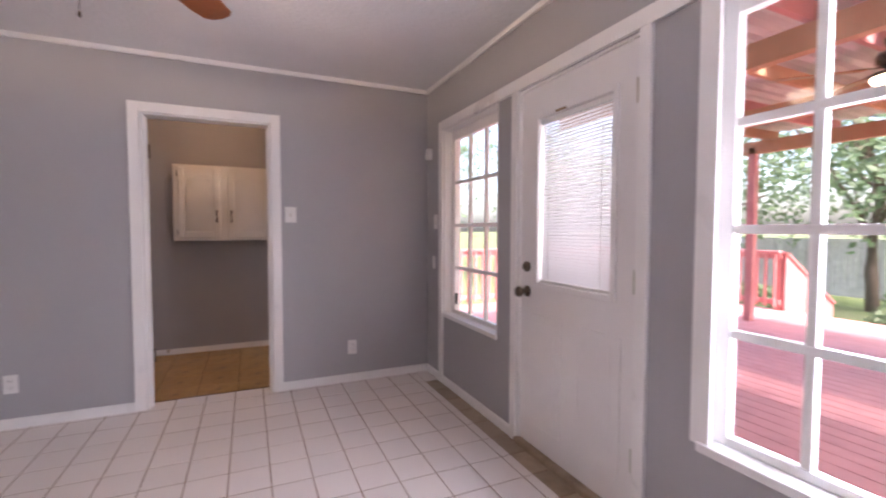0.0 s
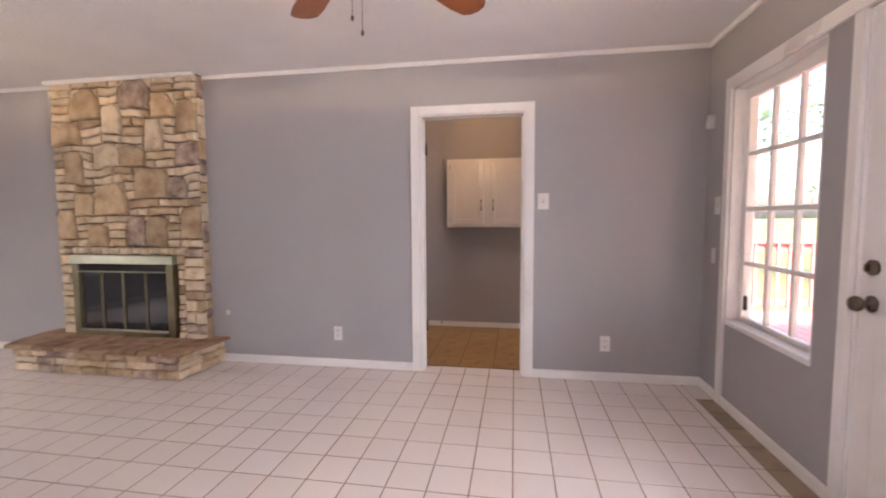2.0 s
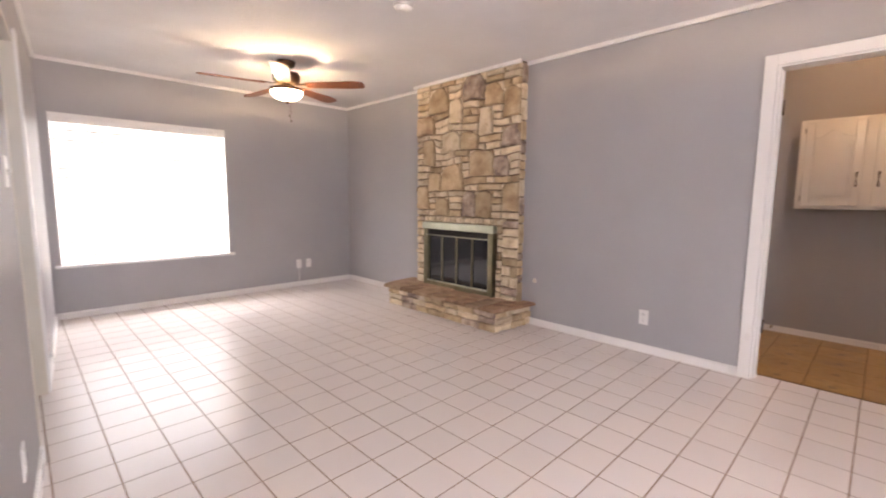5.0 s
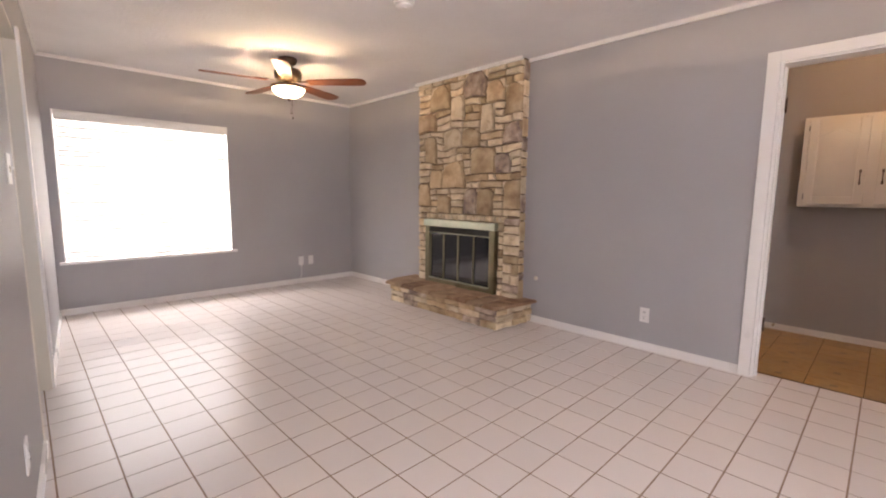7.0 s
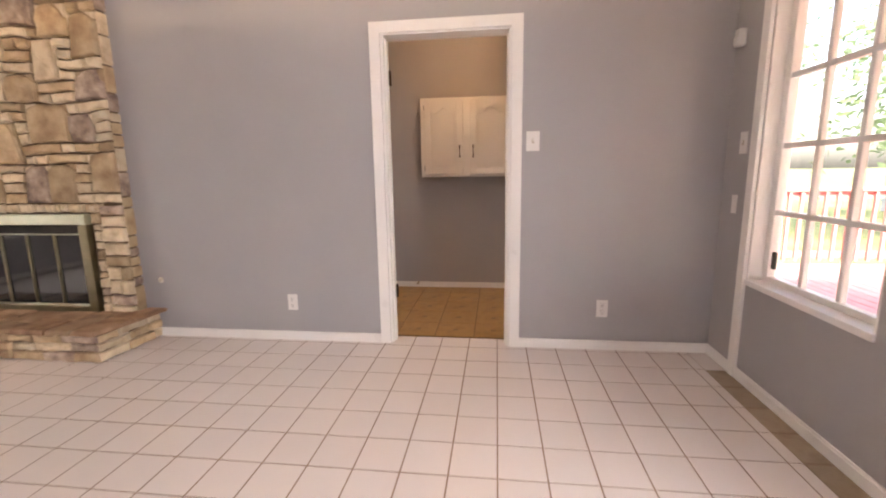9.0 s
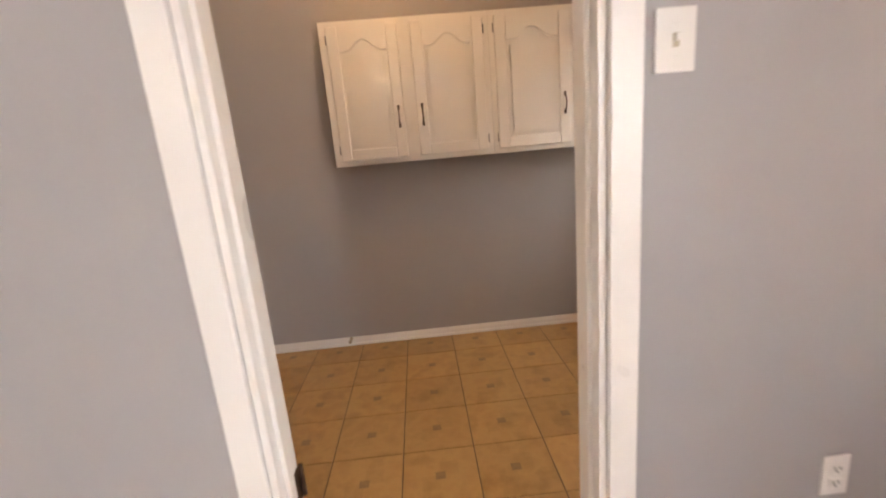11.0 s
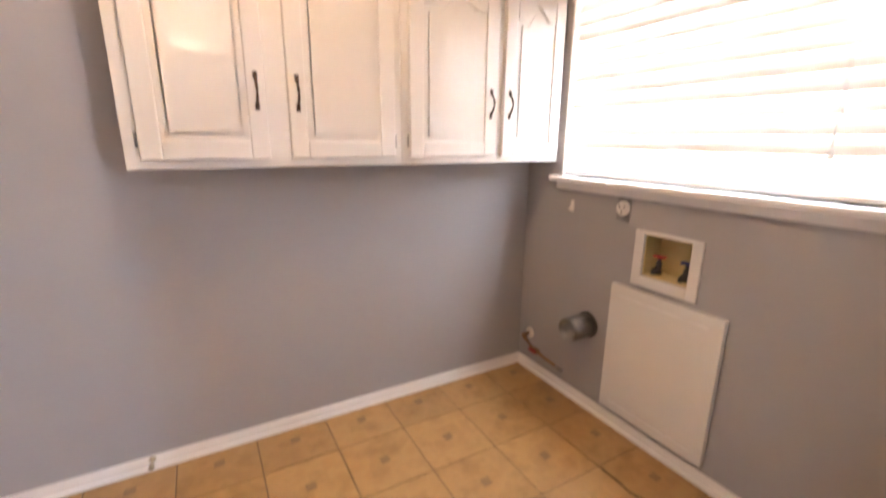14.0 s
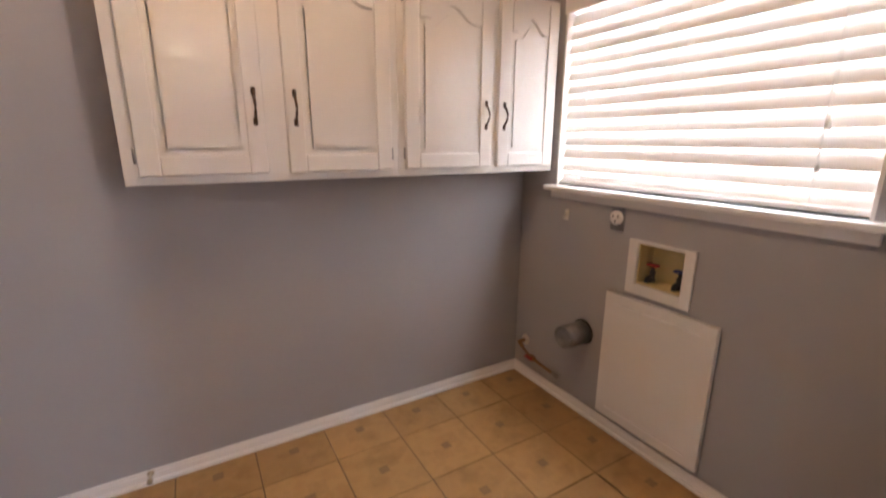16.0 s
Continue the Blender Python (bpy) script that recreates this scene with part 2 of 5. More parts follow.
M_LEAF = mat("leaves", [(0.08, 0.12, 0.06), (0.11, 0.17, 0.08), (0.13, 0.20, 0.10)], 1.2, 0.6, 0, translucent=0.5)
M_FENCE = mat("grey_fence_board", [(0.34, 0.34, 0.35), (0.46, 0.46, 0.47)], 5, 0.85, 0.4, 50, by_object=0.15)
M_SIDING = mat("outer_siding", [(0.42, 0.36, 0.30), (0.48, 0.42, 0.36)], 3, 0.8, 0.3, 50)

# ---- mesh helpers ----
LOC = {}
# the laundry is laid out in its own measure: a step below the living room
LAUNDRY_PLACE = Matrix(((1.11, 0, 0, 0.16935), (0, 1.11, 0, 0.22958), (0, 0, 1.11, -0.137), (0, 0, 0, 1)))
SITE = {"m": None}


def box(bm, x0, x1, y0, y1, z0, z1, bevel=0.0):
    m = Matrix.Translation(((x0 + x1) / 2, (y0 + y1) / 2, (z0 + z1) / 2)) @ Matrix.Diagonal((abs(x1 - x0), abs(y1 - y0), abs(z1 - z0), 1))
    made = bmesh.ops.create_cube(bm, size=1, matrix=m)["verts"]
    if bevel:
        edges = list({e for v in made for e in v.link_edges})
        bmesh.ops.bevel(bm, geom=edges, offset=bevel, segments=2, affect="EDGES", profile=0.6)
    return bm


def boxes(*rows, bevel=0.0):
    bm = bmesh.new()
    for r in rows:
        box(bm, *r, bevel=bevel)
    return bm


def lathe(profile, m=None, steps=24):
    """A turned shape: rows of radius and height, round z."""
    bm = bmesh.new()
    rings = []
    for r, z in profile:
        rings.append([bm.verts.new((r * math.cos(2 * math.pi * i / steps), r * math.sin(2 * math.pi * i / steps), z)) for i in range(steps)])
    for a, b in zip(rings, rings[1:]):
        for i in range(steps):
            f = bm.faces.new((a[i], a[(i + 1) % steps], b[(i + 1) % steps], b[i]))
            f.smooth = True
    for ring, rev in ((rings[0], True), (rings[-1], False)):
        if (ring[0].co - ring[1].co).length > 1e-5:
            bm.faces.new(ring[::-1] if rev else ring)
    bmesh.ops.remove_doubles(bm, verts=bm.verts, dist=1e-6)
    if m:
        bmesh.ops.transform(bm, matrix=m, verts=bm.verts)
    return bm


def tube(points, radius, steps=8):
    """A round bar along points."""
    bm = bmesh.new()
    pts = [Vector(p) for p in points]
    rings = []
    for i, p in enumerate(pts):
        d = (pts[min(i + 1, len(pts) - 1)] - pts[max(i - 1, 0)]).normalized()
        q = d.to_track_quat("Z", "Y").to_matrix()
        rings.append([bm.verts.new(p + q @ Vector((radius * math.cos(a), radius * math.sin(a), 0))) for a in (2 * math.pi * k / steps for k in range(steps))])
    for a, b in zip(rings, rings[1:]):
        for i in range(steps):
            bm.faces.new((a[i], a[(i + 1) % steps], b[(i + 1) % steps], b[i])).smooth = True
    bm.faces.new(rings[0][::-1])
    bm.faces.new(rings[-1])
    return bm


def prism(outline, z0, z1, bevel=0.0, m=None):
    """A flat outline in x and y, raised from z0 to z1."""
    bm = bmesh.new()
    f = bm.faces.new([bm.verts.new((x, y, z0)) for x, y in outline])
    up = bmesh.ops.extrude_face_region(bm, geom=[f])["geom"]
    bmesh.ops.translate(bm, verts=[v for v in up if isinstance(v, bmesh.types.BMVert)], vec=(0, 0, z1 - z0))
    bmesh.ops.recalc_face_normals(bm, faces=bm.faces)
    if bevel:
        bmesh.ops.bevel(bm, geom=[e for e in bm.edges if min(v.co.z for v in e.verts) > z1 - 1e-6], offset=bevel, segments=2, affect="EDGES")
    if m:
        bmesh.ops.transform(bm, matrix=m, verts=bm.verts)
    return bm


def mesh_of(name, bm, material):
    me = bpy.data.meshes.new(name)
    bm.normal_update()
    bm.to_mesh(me)
    bm.free()
    me.materials.append(material)
    return me


def part(name, bm, material, parent=None, label=""):
    me = mesh_of(name, bm, material)
    if SITE["m"]:
        me.transform(SITE["m"])
    ob = new(name, me)
    if parent is not None:
        base = LOC.get(parent.name, Vector())
        me.transform(Matrix.Translation(-base))
        ob.parent = parent
        LOC[ob.name] = base
    if label:
        ob["label"] = label
    return ob


def thing(name, at, label, category, group="", kind=""):
    ob = new(name)
    if SITE["m"]:
        at = SITE["m"] @ Vector(at)
    ob.location = at
    LOC[ob.name] = Vector(at)
    return tagged(ob, label, category, group, kind)


def structure(name, bm, material, label, category="wall"):
    return tagged(part(name, bm, material), label, category, kind="structure")


# ---- the shell of the two rooms ----
H, TH = 2.435, 0.14
XW, YB, XL, XR = -6.99, 1.622, -2.91, -0.413          # west wall, laundry back, left and right walls
DX0, DX1, DZ = -2.084, -1.268, 2.036                   # doorway to the laundry
structure("wall_north", boxes((XW - TH, DX0, 0, TH, -0.2, 2.9), (DX1, 0, 0, TH, -0.2, 2.9), (DX0, DX1, 0, TH, DZ, 2.9)), M_WALL, "grey painted wall with a doorway to the laundry")
structure("wall_west", boxes((XW - TH, XW, -3.6, -3.18, 0, H), (XW - TH, XW, -1.65, 0, 0, H), (XW - TH, XW, -3.18, -1.65, 0, 0.52), (XW - TH, XW, -3.18, -1.65, 1.95, H)), M_WALL, "grey painted wall with a wide blind-covered window")
W1 = (-1.17, -0.345, 0.565, 2.03)
D1 = (-2.25, -1.40, 0.0, 2.025)
W2 = (-3.56, -2.53, 0.50, 2.03)
structure("wall_east", boxes((0, TH, W1[1], 0, 0, H), (0, TH, D1[1], W1[0], 0, H), (0, TH, W2[1], D1[0], 0, H), (0, TH, -3.8, W2[0], 0, H),
          (0, TH, W1[0], W1[1], 0, W1[2]), (0, TH, W1[0], W1[1], W1[3], H), (0, TH, D1[0], D1[1], D1[3], H), (0, TH, W2[0], W2[1], 0, W2[2]), (0, TH, W2[0], W2[1], W2[3], H)), M_WALL,
          "grey painted wall with patio door and two paned windows")
# the south wall is a few degrees out of square
SA = math.atan2(-0.41, 5.79)
SOUTH = Matrix.Translation((XW, -3.25, 0)) @ Matrix.Rotation(SA, 4, "Z")


def south(bm):
    bmesh.ops.transform(bm, matrix=SOUTH, verts=bm.verts)
    return bm


S0, S1 = 2.0, 2.86
structure("wall_south", south(boxes((-0.2, S0, -TH, 0, 0, H), (S1, 7.2, -TH, 0, 0, H), (S0, S1, -TH, 0, 2.04, H))), M_WALL, "grey painted wall with a cased opening")
structure("hall_walls", south(boxes((1.2, 1.3, -1.5, -TH, 0, H), (3.6, 3.7, -1.5, -TH, 0, H), (1.2, 3.7, -1.6, -1.5, 0, H))), M_WALL, "plain grey hall walls beyond the opening")
HL, YF = 2.62, -0.081
SITE["m"] = LAUNDRY_PLACE
structure("wall_laundry_back", boxes((XL - TH, XR + TH, YB, YB + TH, 0, HL)), M_WALL, "grey painted laundry wall below wall cabinets")
LD = (0.70, 1.515, 2.03)
structure("wall_laundry_left", boxes((XL - TH, XL, YF, LD[0], 0, HL), (XL - TH, XL, LD[1], YB, 0, HL), (XL - TH, XL, LD[0], LD[1], LD[2], HL)), M_WALL, "grey painted laundry wall with a white door")
LW = (0.25, 1.385, 1.07, 1.885)
BX = (0.715, 0.905, 0.715, 0.880)
structure("wall_laundry_right", boxes((XR, XR + TH, YF, LW[0], 0, HL), (XR, XR + TH, LW[1], YB, 0, HL), (XR, XR + TH, LW[0], LW[1], LW[3], HL),
          (XR, XR + TH, LW[0], BX[0], 0, LW[2]), (XR, XR + TH, BX[1], LW[1], 0, LW[2]), (XR, XR + TH, BX[0], BX[1], 0, BX[2]), (XR, XR + TH, BX[0], BX[1], BX[3], LW[2])), M_WALL,
          "grey painted laundry wall with a blind-covered window")
structure("ceiling_laundry", boxes((XL - TH, XR + TH, YF + 0.002, YB + TH, HL, HL + 0.12)), M_CEIL, "white textured laundry ceiling", "ceiling")
floor_laundry = structure("floor_laundry", boxes((XL - 0.1, XR, YF - 0.003, YB, -0.1, -0.003)), M_LGROUT, "ochre patterned vinyl tile laundry floor", "floor")
SITE["m"] = None
structure("ceiling", boxes((XW - TH, TH, -5.6, -0.001, H, H + 0.12)), M_CEIL, "white textured living room ceiling", "ceiling")
floor = structure("floor", boxes((XW, 0, -3.86, -0.001, -0.16, -0.0013), (XW + 1.1, XW + 3.8, -5.2, -3.86, -0.16, -0.0013), (DX0, DX1, -0.001, 0.135, -0.16, -0.0013)), M_GROUT, "white ceramic tile floor with brown grout", "floor")
structure("threshold", boxes((DX0, DX1, 0.122, 0.148, -0.139, -0.001), bevel=0.004), M_LGROUT, "dark strip between the two floors", "threshold")

# ---- trim ----
BH, BT = 0.064, 0.014


def base_run(x0, x1, y0, y1, name="baseboard", label="white painted wooden baseboard"):
    bm = bmesh.new()
    box(bm, x0, x1, y0, y1, 0, BH - 0.012, 0.002)
    ix, iy = (0.003 if abs(x1 - x0) < 0.05 else 0), (0.003 if abs(y1 - y0) < 0.05 else 0)
    box(bm, x0 + ix, x1 - ix, y0 + iy, y1 - iy, BH - 0.012, BH, 0.002)
    return structure(name, bm, M_TRIM, label, "baseboard")


CW = 0.068
base_run(-3.84, DX0 - CW, -BT, 0)
base_run(DX1 + CW, -BT, -BT, 0)
base_run(XW + BT, -5.5, -BT, 0)
base_run(XW, XW + BT, -3.25, 0)
base_run(-BT, 0, -1.345, 0)
base_run(-BT, 0, -3.7, -2.315)
structure("baseboard", south(boxes((0.1, S0 - 0.08, 0, BT, 0, BH), (S1 + 0.01, 7.0, 0, BT, 0, BH), bevel=0.003)), M_TRIM, "white painted wooden baseboard", "baseboard")
SITE["m"] = LAUNDRY_PLACE
BH = 0.053
base_run(XL, XR, YB - BT, YB)
base_run(XR - BT, XR, YF + 0.02, YB - BT)
base_run(XL, -2.10, YF, YF + BT)
base_run(-1.19, XR - BT, YF, YF + BT)
structure("shoe_moulding", boxes((XL, XR - BT, YB - BT - 0.012, YB - BT, 0, 0.016), (XR - BT - 0.012, XR - BT, YF + 0.02, YB - BT - 0.012, 0, 0.016), bevel=0.004), M_TRIM, "white quarter-round at the laundry floor", "trim")

SITE["m"] = None
CR = 0.034


def crown(name, x0, x1, y0, y1):
    structure(name, boxes((x0, x1, y0, y1, H - CR, H - 0.001), bevel=0.006), M_TRIM, "narrow cream-white crown moulding", "trim")


ST = (-5.37, -3.945, -0.115)     # stone chimney breast
crown("crown_moulding", ST[1], -0.022, -0.022, 0)
crown("crown_moulding", XW + 0.022, ST[0], -0.022, 0)
crown("crown_moulding", ST[0] - 0.02, ST[1] + 0.02, ST[2] - 0.03, ST[2] - 0.005)
crown("crown_moulding", -0.022, 0, -3.7, 0)
crown("crown_moulding", XW, XW + 0.022, -3.25, 0)
structure("crown_moulding", south(boxes((0, 7.0, 0, 0.022, H - CR, H - 0.001), bevel=0.006)), M_TRIM, "narrow cream-white crown moulding", "trim")


def casing(name, x0, x1, top, y, out, w, material, label, foot=0.0):
    """Two uprights and a head round an opening in a wall that runs along x; out is -1 or 1, the side it stands on."""
    t = thing(name, ((x0 + x1) / 2, y, 0), label, "door casing", kind="structure")
    ya, yb = sorted((y, y + out * 0.018))
    part("upright", boxes((x0 - w, x0, ya, yb, foot, top + w), bevel=0.004), material, t)
    part("upright", boxes((x1, x1 + w, ya, yb, foot, top + w), bevel=0.004), material, t)
    part("head", boxes((x0, x1, ya, yb, top, top + w), bevel=0.004), material, t)
    return t


casing("door_casing_laundry", DX0, DX1, DZ - 0.008, 0, -1, CW, M_TRIM, "glossy white casing round the laundry doorway")
casing("door_casing_laundry_inside", DX0, DX1, DZ - 0.008, TH, 1, CW - 0.01, M_TRIM, "white casing on the laundry side", -0.137)
jamb = thing("door_jamb_laundry", (-1.665, 0.07, 0), "white doorway lining with empty dark hinges", "door jamb", kind="structure")
part("side_lining", boxes((DX0, DX0 + 0.018, 0.001, TH - 0.001, 0, DZ - 0.018), (DX0 + 0.018, DX0 + 0.03, 0.04, 0.075, 0, DZ - 0.03), bevel=0.002), M_TRIM, jamb)
part("side_lining", boxes((DX1 - 0.018, DX1, 0.001, TH - 0.001, 0, DZ - 0.018), (DX1 - 0.03, DX1 - 0.018, 0.04, 0.075, 0, DZ - 0.03), bevel=0.002), M_TRIM, jamb)
part("head_lining", boxes((DX0, DX1, 0.001, TH - 0.001, DZ - 0.018, DZ), bevel=0.002), M_TRIM, jamb)
for hz in (1.79, 0.34):
    hb = boxes((DX0 + 0.018, DX0 + 0.022, 0.08, 0.132, hz - 0.045, hz + 0.045), bevel=0.001)
    t2 = lathe([(0.007, hz - 0.047), (0.007, hz + 0.047)], Matrix.Translation((DX0 + 0.026, 0.137, 0)), 10)
    part("hinge", hb, M_BRONZE, jamb, "dark bronze hinge leaf")
    part("hinge_knuckle", t2, M_BRONZE, jamb)
oc = thing("cased_opening", tuple(SOUTH @ Vector(((S0 + S1) / 2, 0, 0))), "cream cased opening to a hall", "door casing", kind="structure")
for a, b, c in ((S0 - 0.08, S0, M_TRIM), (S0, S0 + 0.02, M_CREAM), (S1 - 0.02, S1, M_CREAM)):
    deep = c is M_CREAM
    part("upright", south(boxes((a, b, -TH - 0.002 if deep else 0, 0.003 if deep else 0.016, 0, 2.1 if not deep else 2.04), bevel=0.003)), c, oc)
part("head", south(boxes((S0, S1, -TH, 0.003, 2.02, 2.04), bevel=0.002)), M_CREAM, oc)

# patio wall: one frame of white boards ties window, door and window together
def wall_board(y0, y1, z0, z1, t=0.02):
    structure("trim_board", boxes((-t, 0, y0, y1, z0, z1), bevel=0.003), M_TRIM, "white painted trim board on the patio wall", "trim")


wall_board(-0.345, -0.28, 0, 2.03)
wall_board(-2.53, -0.28, 2.03, 2.10)
wall_board(-1.40, -1.345, 0, 2.03)
wall_board(-2.305, -2.25, 0, 2.03)
wall_board(-2.57, -2.50, 0.50, 2.03, 0.018)
wall_board(-3.62, -2.53, 2.03, 2.10, 0.018)
wall_board(-3.62, -3.55, 0.50, 2.03, 0.018)


def paned_window(name, y0, y1, z0, z1, depth, cols, rows, stile, bar, label, sill_in):
    w = thing(name, (depth, (y0 + y1) / 2, z0), label, "window", kind="structure")
    part("reveal", boxes((0.001, TH, y0, y0 + 0.012, z0, z1), (0.001, TH, y1 - 0.012, y1, z0, z1), (0.001, TH, y0 + 0.012, y1 - 0.012, z1 - 0.012, z1)), M_TRIM, w)
    a, b, c, d = y0 + 0.012, y1 - 0.012, z0 + 0.012, z1 - 0.012
    part("window_frame", boxes((depth - 0.018, depth + 0.02, a, a + stile, c, d), (depth - 0.018, depth + 0.02, b - stile, b, c, d),
                               (depth - 0.018, depth + 0.02, a + stile, b - stile, c, c + 0.03), (depth - 0.018, depth + 0.02, a + stile, b - stile, d - 0.07, d), bevel=0.004), M_TRIM, w)
    a, b, c, d = a + stile, b - stile, c + 0.03, d - 0.07
    for i in range(1, cols):
        y = a + (b - a) * i / cols
        part("glazing_bar", boxes((depth - 0.012, depth + 0.014, y - bar / 2, y + bar / 2, c, d), bevel=0.004), M_TRIM, w)
    for j in range(1, rows):
        z = c + (d - c) * j / rows
        part("glazing_bar", boxes((depth - 0.0135, depth + 0.0155, a, b, z - bar / 2, z + bar / 2), bevel=0.004), M_TRIM, w)
    for i in range(cols):
        for j in range(rows):
            p = part("pane", boxes((depth - 0.002, depth + 0.002, a + (b - a) * i / cols + 0.003, a + (b - a) * (i + 1) / cols - 0.003, c + (d - c) * j / rows + 0.003, c + (d - c) * (j + 1) / rows - 0.003)), M_GLASS, w)
            p.visible_shadow = False
    part("window_sill", boxes((-sill_in, TH, y0 - 0.0, y1 + 0.0, z0 - 0.02, z0 + 0.012), bevel=0.005), M_TRIM, w)
    return w


w1 = paned_window("window_1", *W1[:2], W1[2] - 0.001, W1[3], 0.085, 3, 4, 0.045, 0.026, "white twelve-pane window beside the patio door", 0.012)
lk = part("sash_lock", boxes((0.052, 0.066, -0.475, -0.445, 0.655, 0.745), bevel=0.006), M_SLOT, w1, "black plastic window lock")
paned_window("window_2", *W2[:2], W2[2] - 0.001, W2[3], 0.06, 4, 4, 0.05, 0.03, "white many-paned window facing the red deck", 0.03)

# patio door
pd = thing("door_1", (0.03, -1.825, 0), "closed white patio door with blind behind its pane", "door", kind="structure")
DY0, DY1 = D1[0] + 0.012, D1[1] - 0.012
gy0, gy1, gz0, gz1 = -2.098, -1.575, 0.955, 1.835
part("door_slab", boxes((0.012, 0.055, DY0, gy0, 0.03, 2.012), (0.012, 0.055, gy1, DY1, 0.03, 2.012), (0.012, 0.055, gy0, gy1, 0.03, gz0), (0.012, 0.055, gy0, gy1, gz1, 2.012)), M_DOOR, pd)
part("pane_frame", boxes((0.0, 0.012, gy0 - 0.03, gy0, gz0 - 0.03, gz1 + 0.03), (0.0, 0.012, gy1, gy1 + 0.03, gz0 - 0.03, gz1 + 0.03), (0.0, 0.012, gy0, gy1, gz0 - 0.03, gz0), (0.0, 0.012, gy0, gy1, gz1, gz1 + 0.03), bevel=0.004), M_DOOR, pd)
for py0, py1 in ((-2.16, -1.90), (-1.77, -1.51)):
    bm = boxes((0.006, 0.012, py0, py1, 0.16, 0.78), bevel=0.005)
    part("raised_panel", bm, M_DOOR, pd)
    part("raised_panel_field", boxes((0.003, 0.0062, py0 + 0.05, py1 - 0.05, 0.21, 0.73), bevel=0.0015), M_DOOR, pd)
gl = part("pane", boxes((0.048, 0.051, gy0, gy1, gz0, gz1)), M_GLASS, pd)
gl.visible_shadow = False
slat_me = None
for i in range(52):
    z = gz0 + 0.022 + i * (gz1 - gz0 - 0.05) / 51
    bm = boxes((-0.0085, 0.0085, gy0 + 0.012, gy1 - 0.012, -0.0004, 0.0004))
    if slat_me is None:
        slat_me = mesh_of("blind_slat", bm, M_MINI)
    else:
        bm.free()
    s = new("blind_slat", slat_me)
    s.parent = pd
    s.matrix_basis = Matrix.Translation(Vector((0.028, 0, z)) - LOC[pd.name]) @ Matrix.Rotation(radians(-60), 4, "Y")
part("blind_rail", boxes((0.014, 0.042, gy0 + 0.008, gy1 - 0.008, gz1 - 0.03, gz1 - 0.004), bevel=0.003), M_PLASTIC, pd)
part("blind_rail", boxes((0.016, 0.04, gy0 + 0.008, gy1 - 0.008, gz0 + 0.002, gz0 + 0.018), bevel=0.003), M_PLASTIC, pd)
part("blind_tag", boxes((-0.001, 0.002, -1.80, -1.72, gz1 + 0.002, gz1 + 0.014)), M_COPPER, pd, "small brown tag at the blind's head")
for ly in (gy0 + 0.075, gy1 - 0.075):
    part("blind_ladder", boxes((0.018, 0.0195, ly - 0.002, ly + 0.002, gz0 + 0.018, gz1 - 0.03)), M_PLASTIC, pd)
for hz in (1.80, 1.03, 0.285):
    part("hinge", boxes((-0.004, 0.012, -2.25, -2.228, hz - 0.05, hz + 0.05), bevel=0.002), M_HINGE if hz > 1.5 else M_BRASS_LIGHT, pd, "worn door hinge")
TOX = Matrix.Rotation(radians(-90), 4, "Y")
kn = part("door_knob", lathe([(0.032, 0), (0.032, 0.006), (0.013, 0.012), (0.012, 0.034), (0.026, 0.042), (0.031, 0.056), (0.026, 0.07), (0.0, 0.074)], Matrix.Translation((0.012, -1.475, 0.895)) @ TOX), M_KNOB, pd, "aged bronze round knob")
db = part("deadbolt", lathe([(0.03, 0), (0.03, 0.012), (0.022, 0.018), (0.0, 0.019)], Matrix.Translation((0.012, -1.475, 1.035)) @ TOX), M_KNOB, pd, "aged bronze deadbolt")
part("thumb_turn", boxes((-0.022, -0.006, -1.479, -1.471, 1.02, 1.05), bevel=0.002), M_KNOB, pd)
structure("door_threshold", boxes((-0.03, TH + 0.02, D1[0], D1[1], -0.002, 0.028), bevel=0.006), M_STRIP, "brown wooden sill under the patio door", "threshold")
structure("door_stop_trim", boxes((0.0, 0.06, D1[1] - 0.012, D1[1], 0, D1[3]), (0.0, 0.06, D1[0], D1[0] + 0.012, 0, D1[3]), (0.0, 0.06, D1[0] + 0.012, D1[1] - 0.012, D1[3] - 0.012, D1[3])), M_TRIM, "white lining of the patio door", "trim")


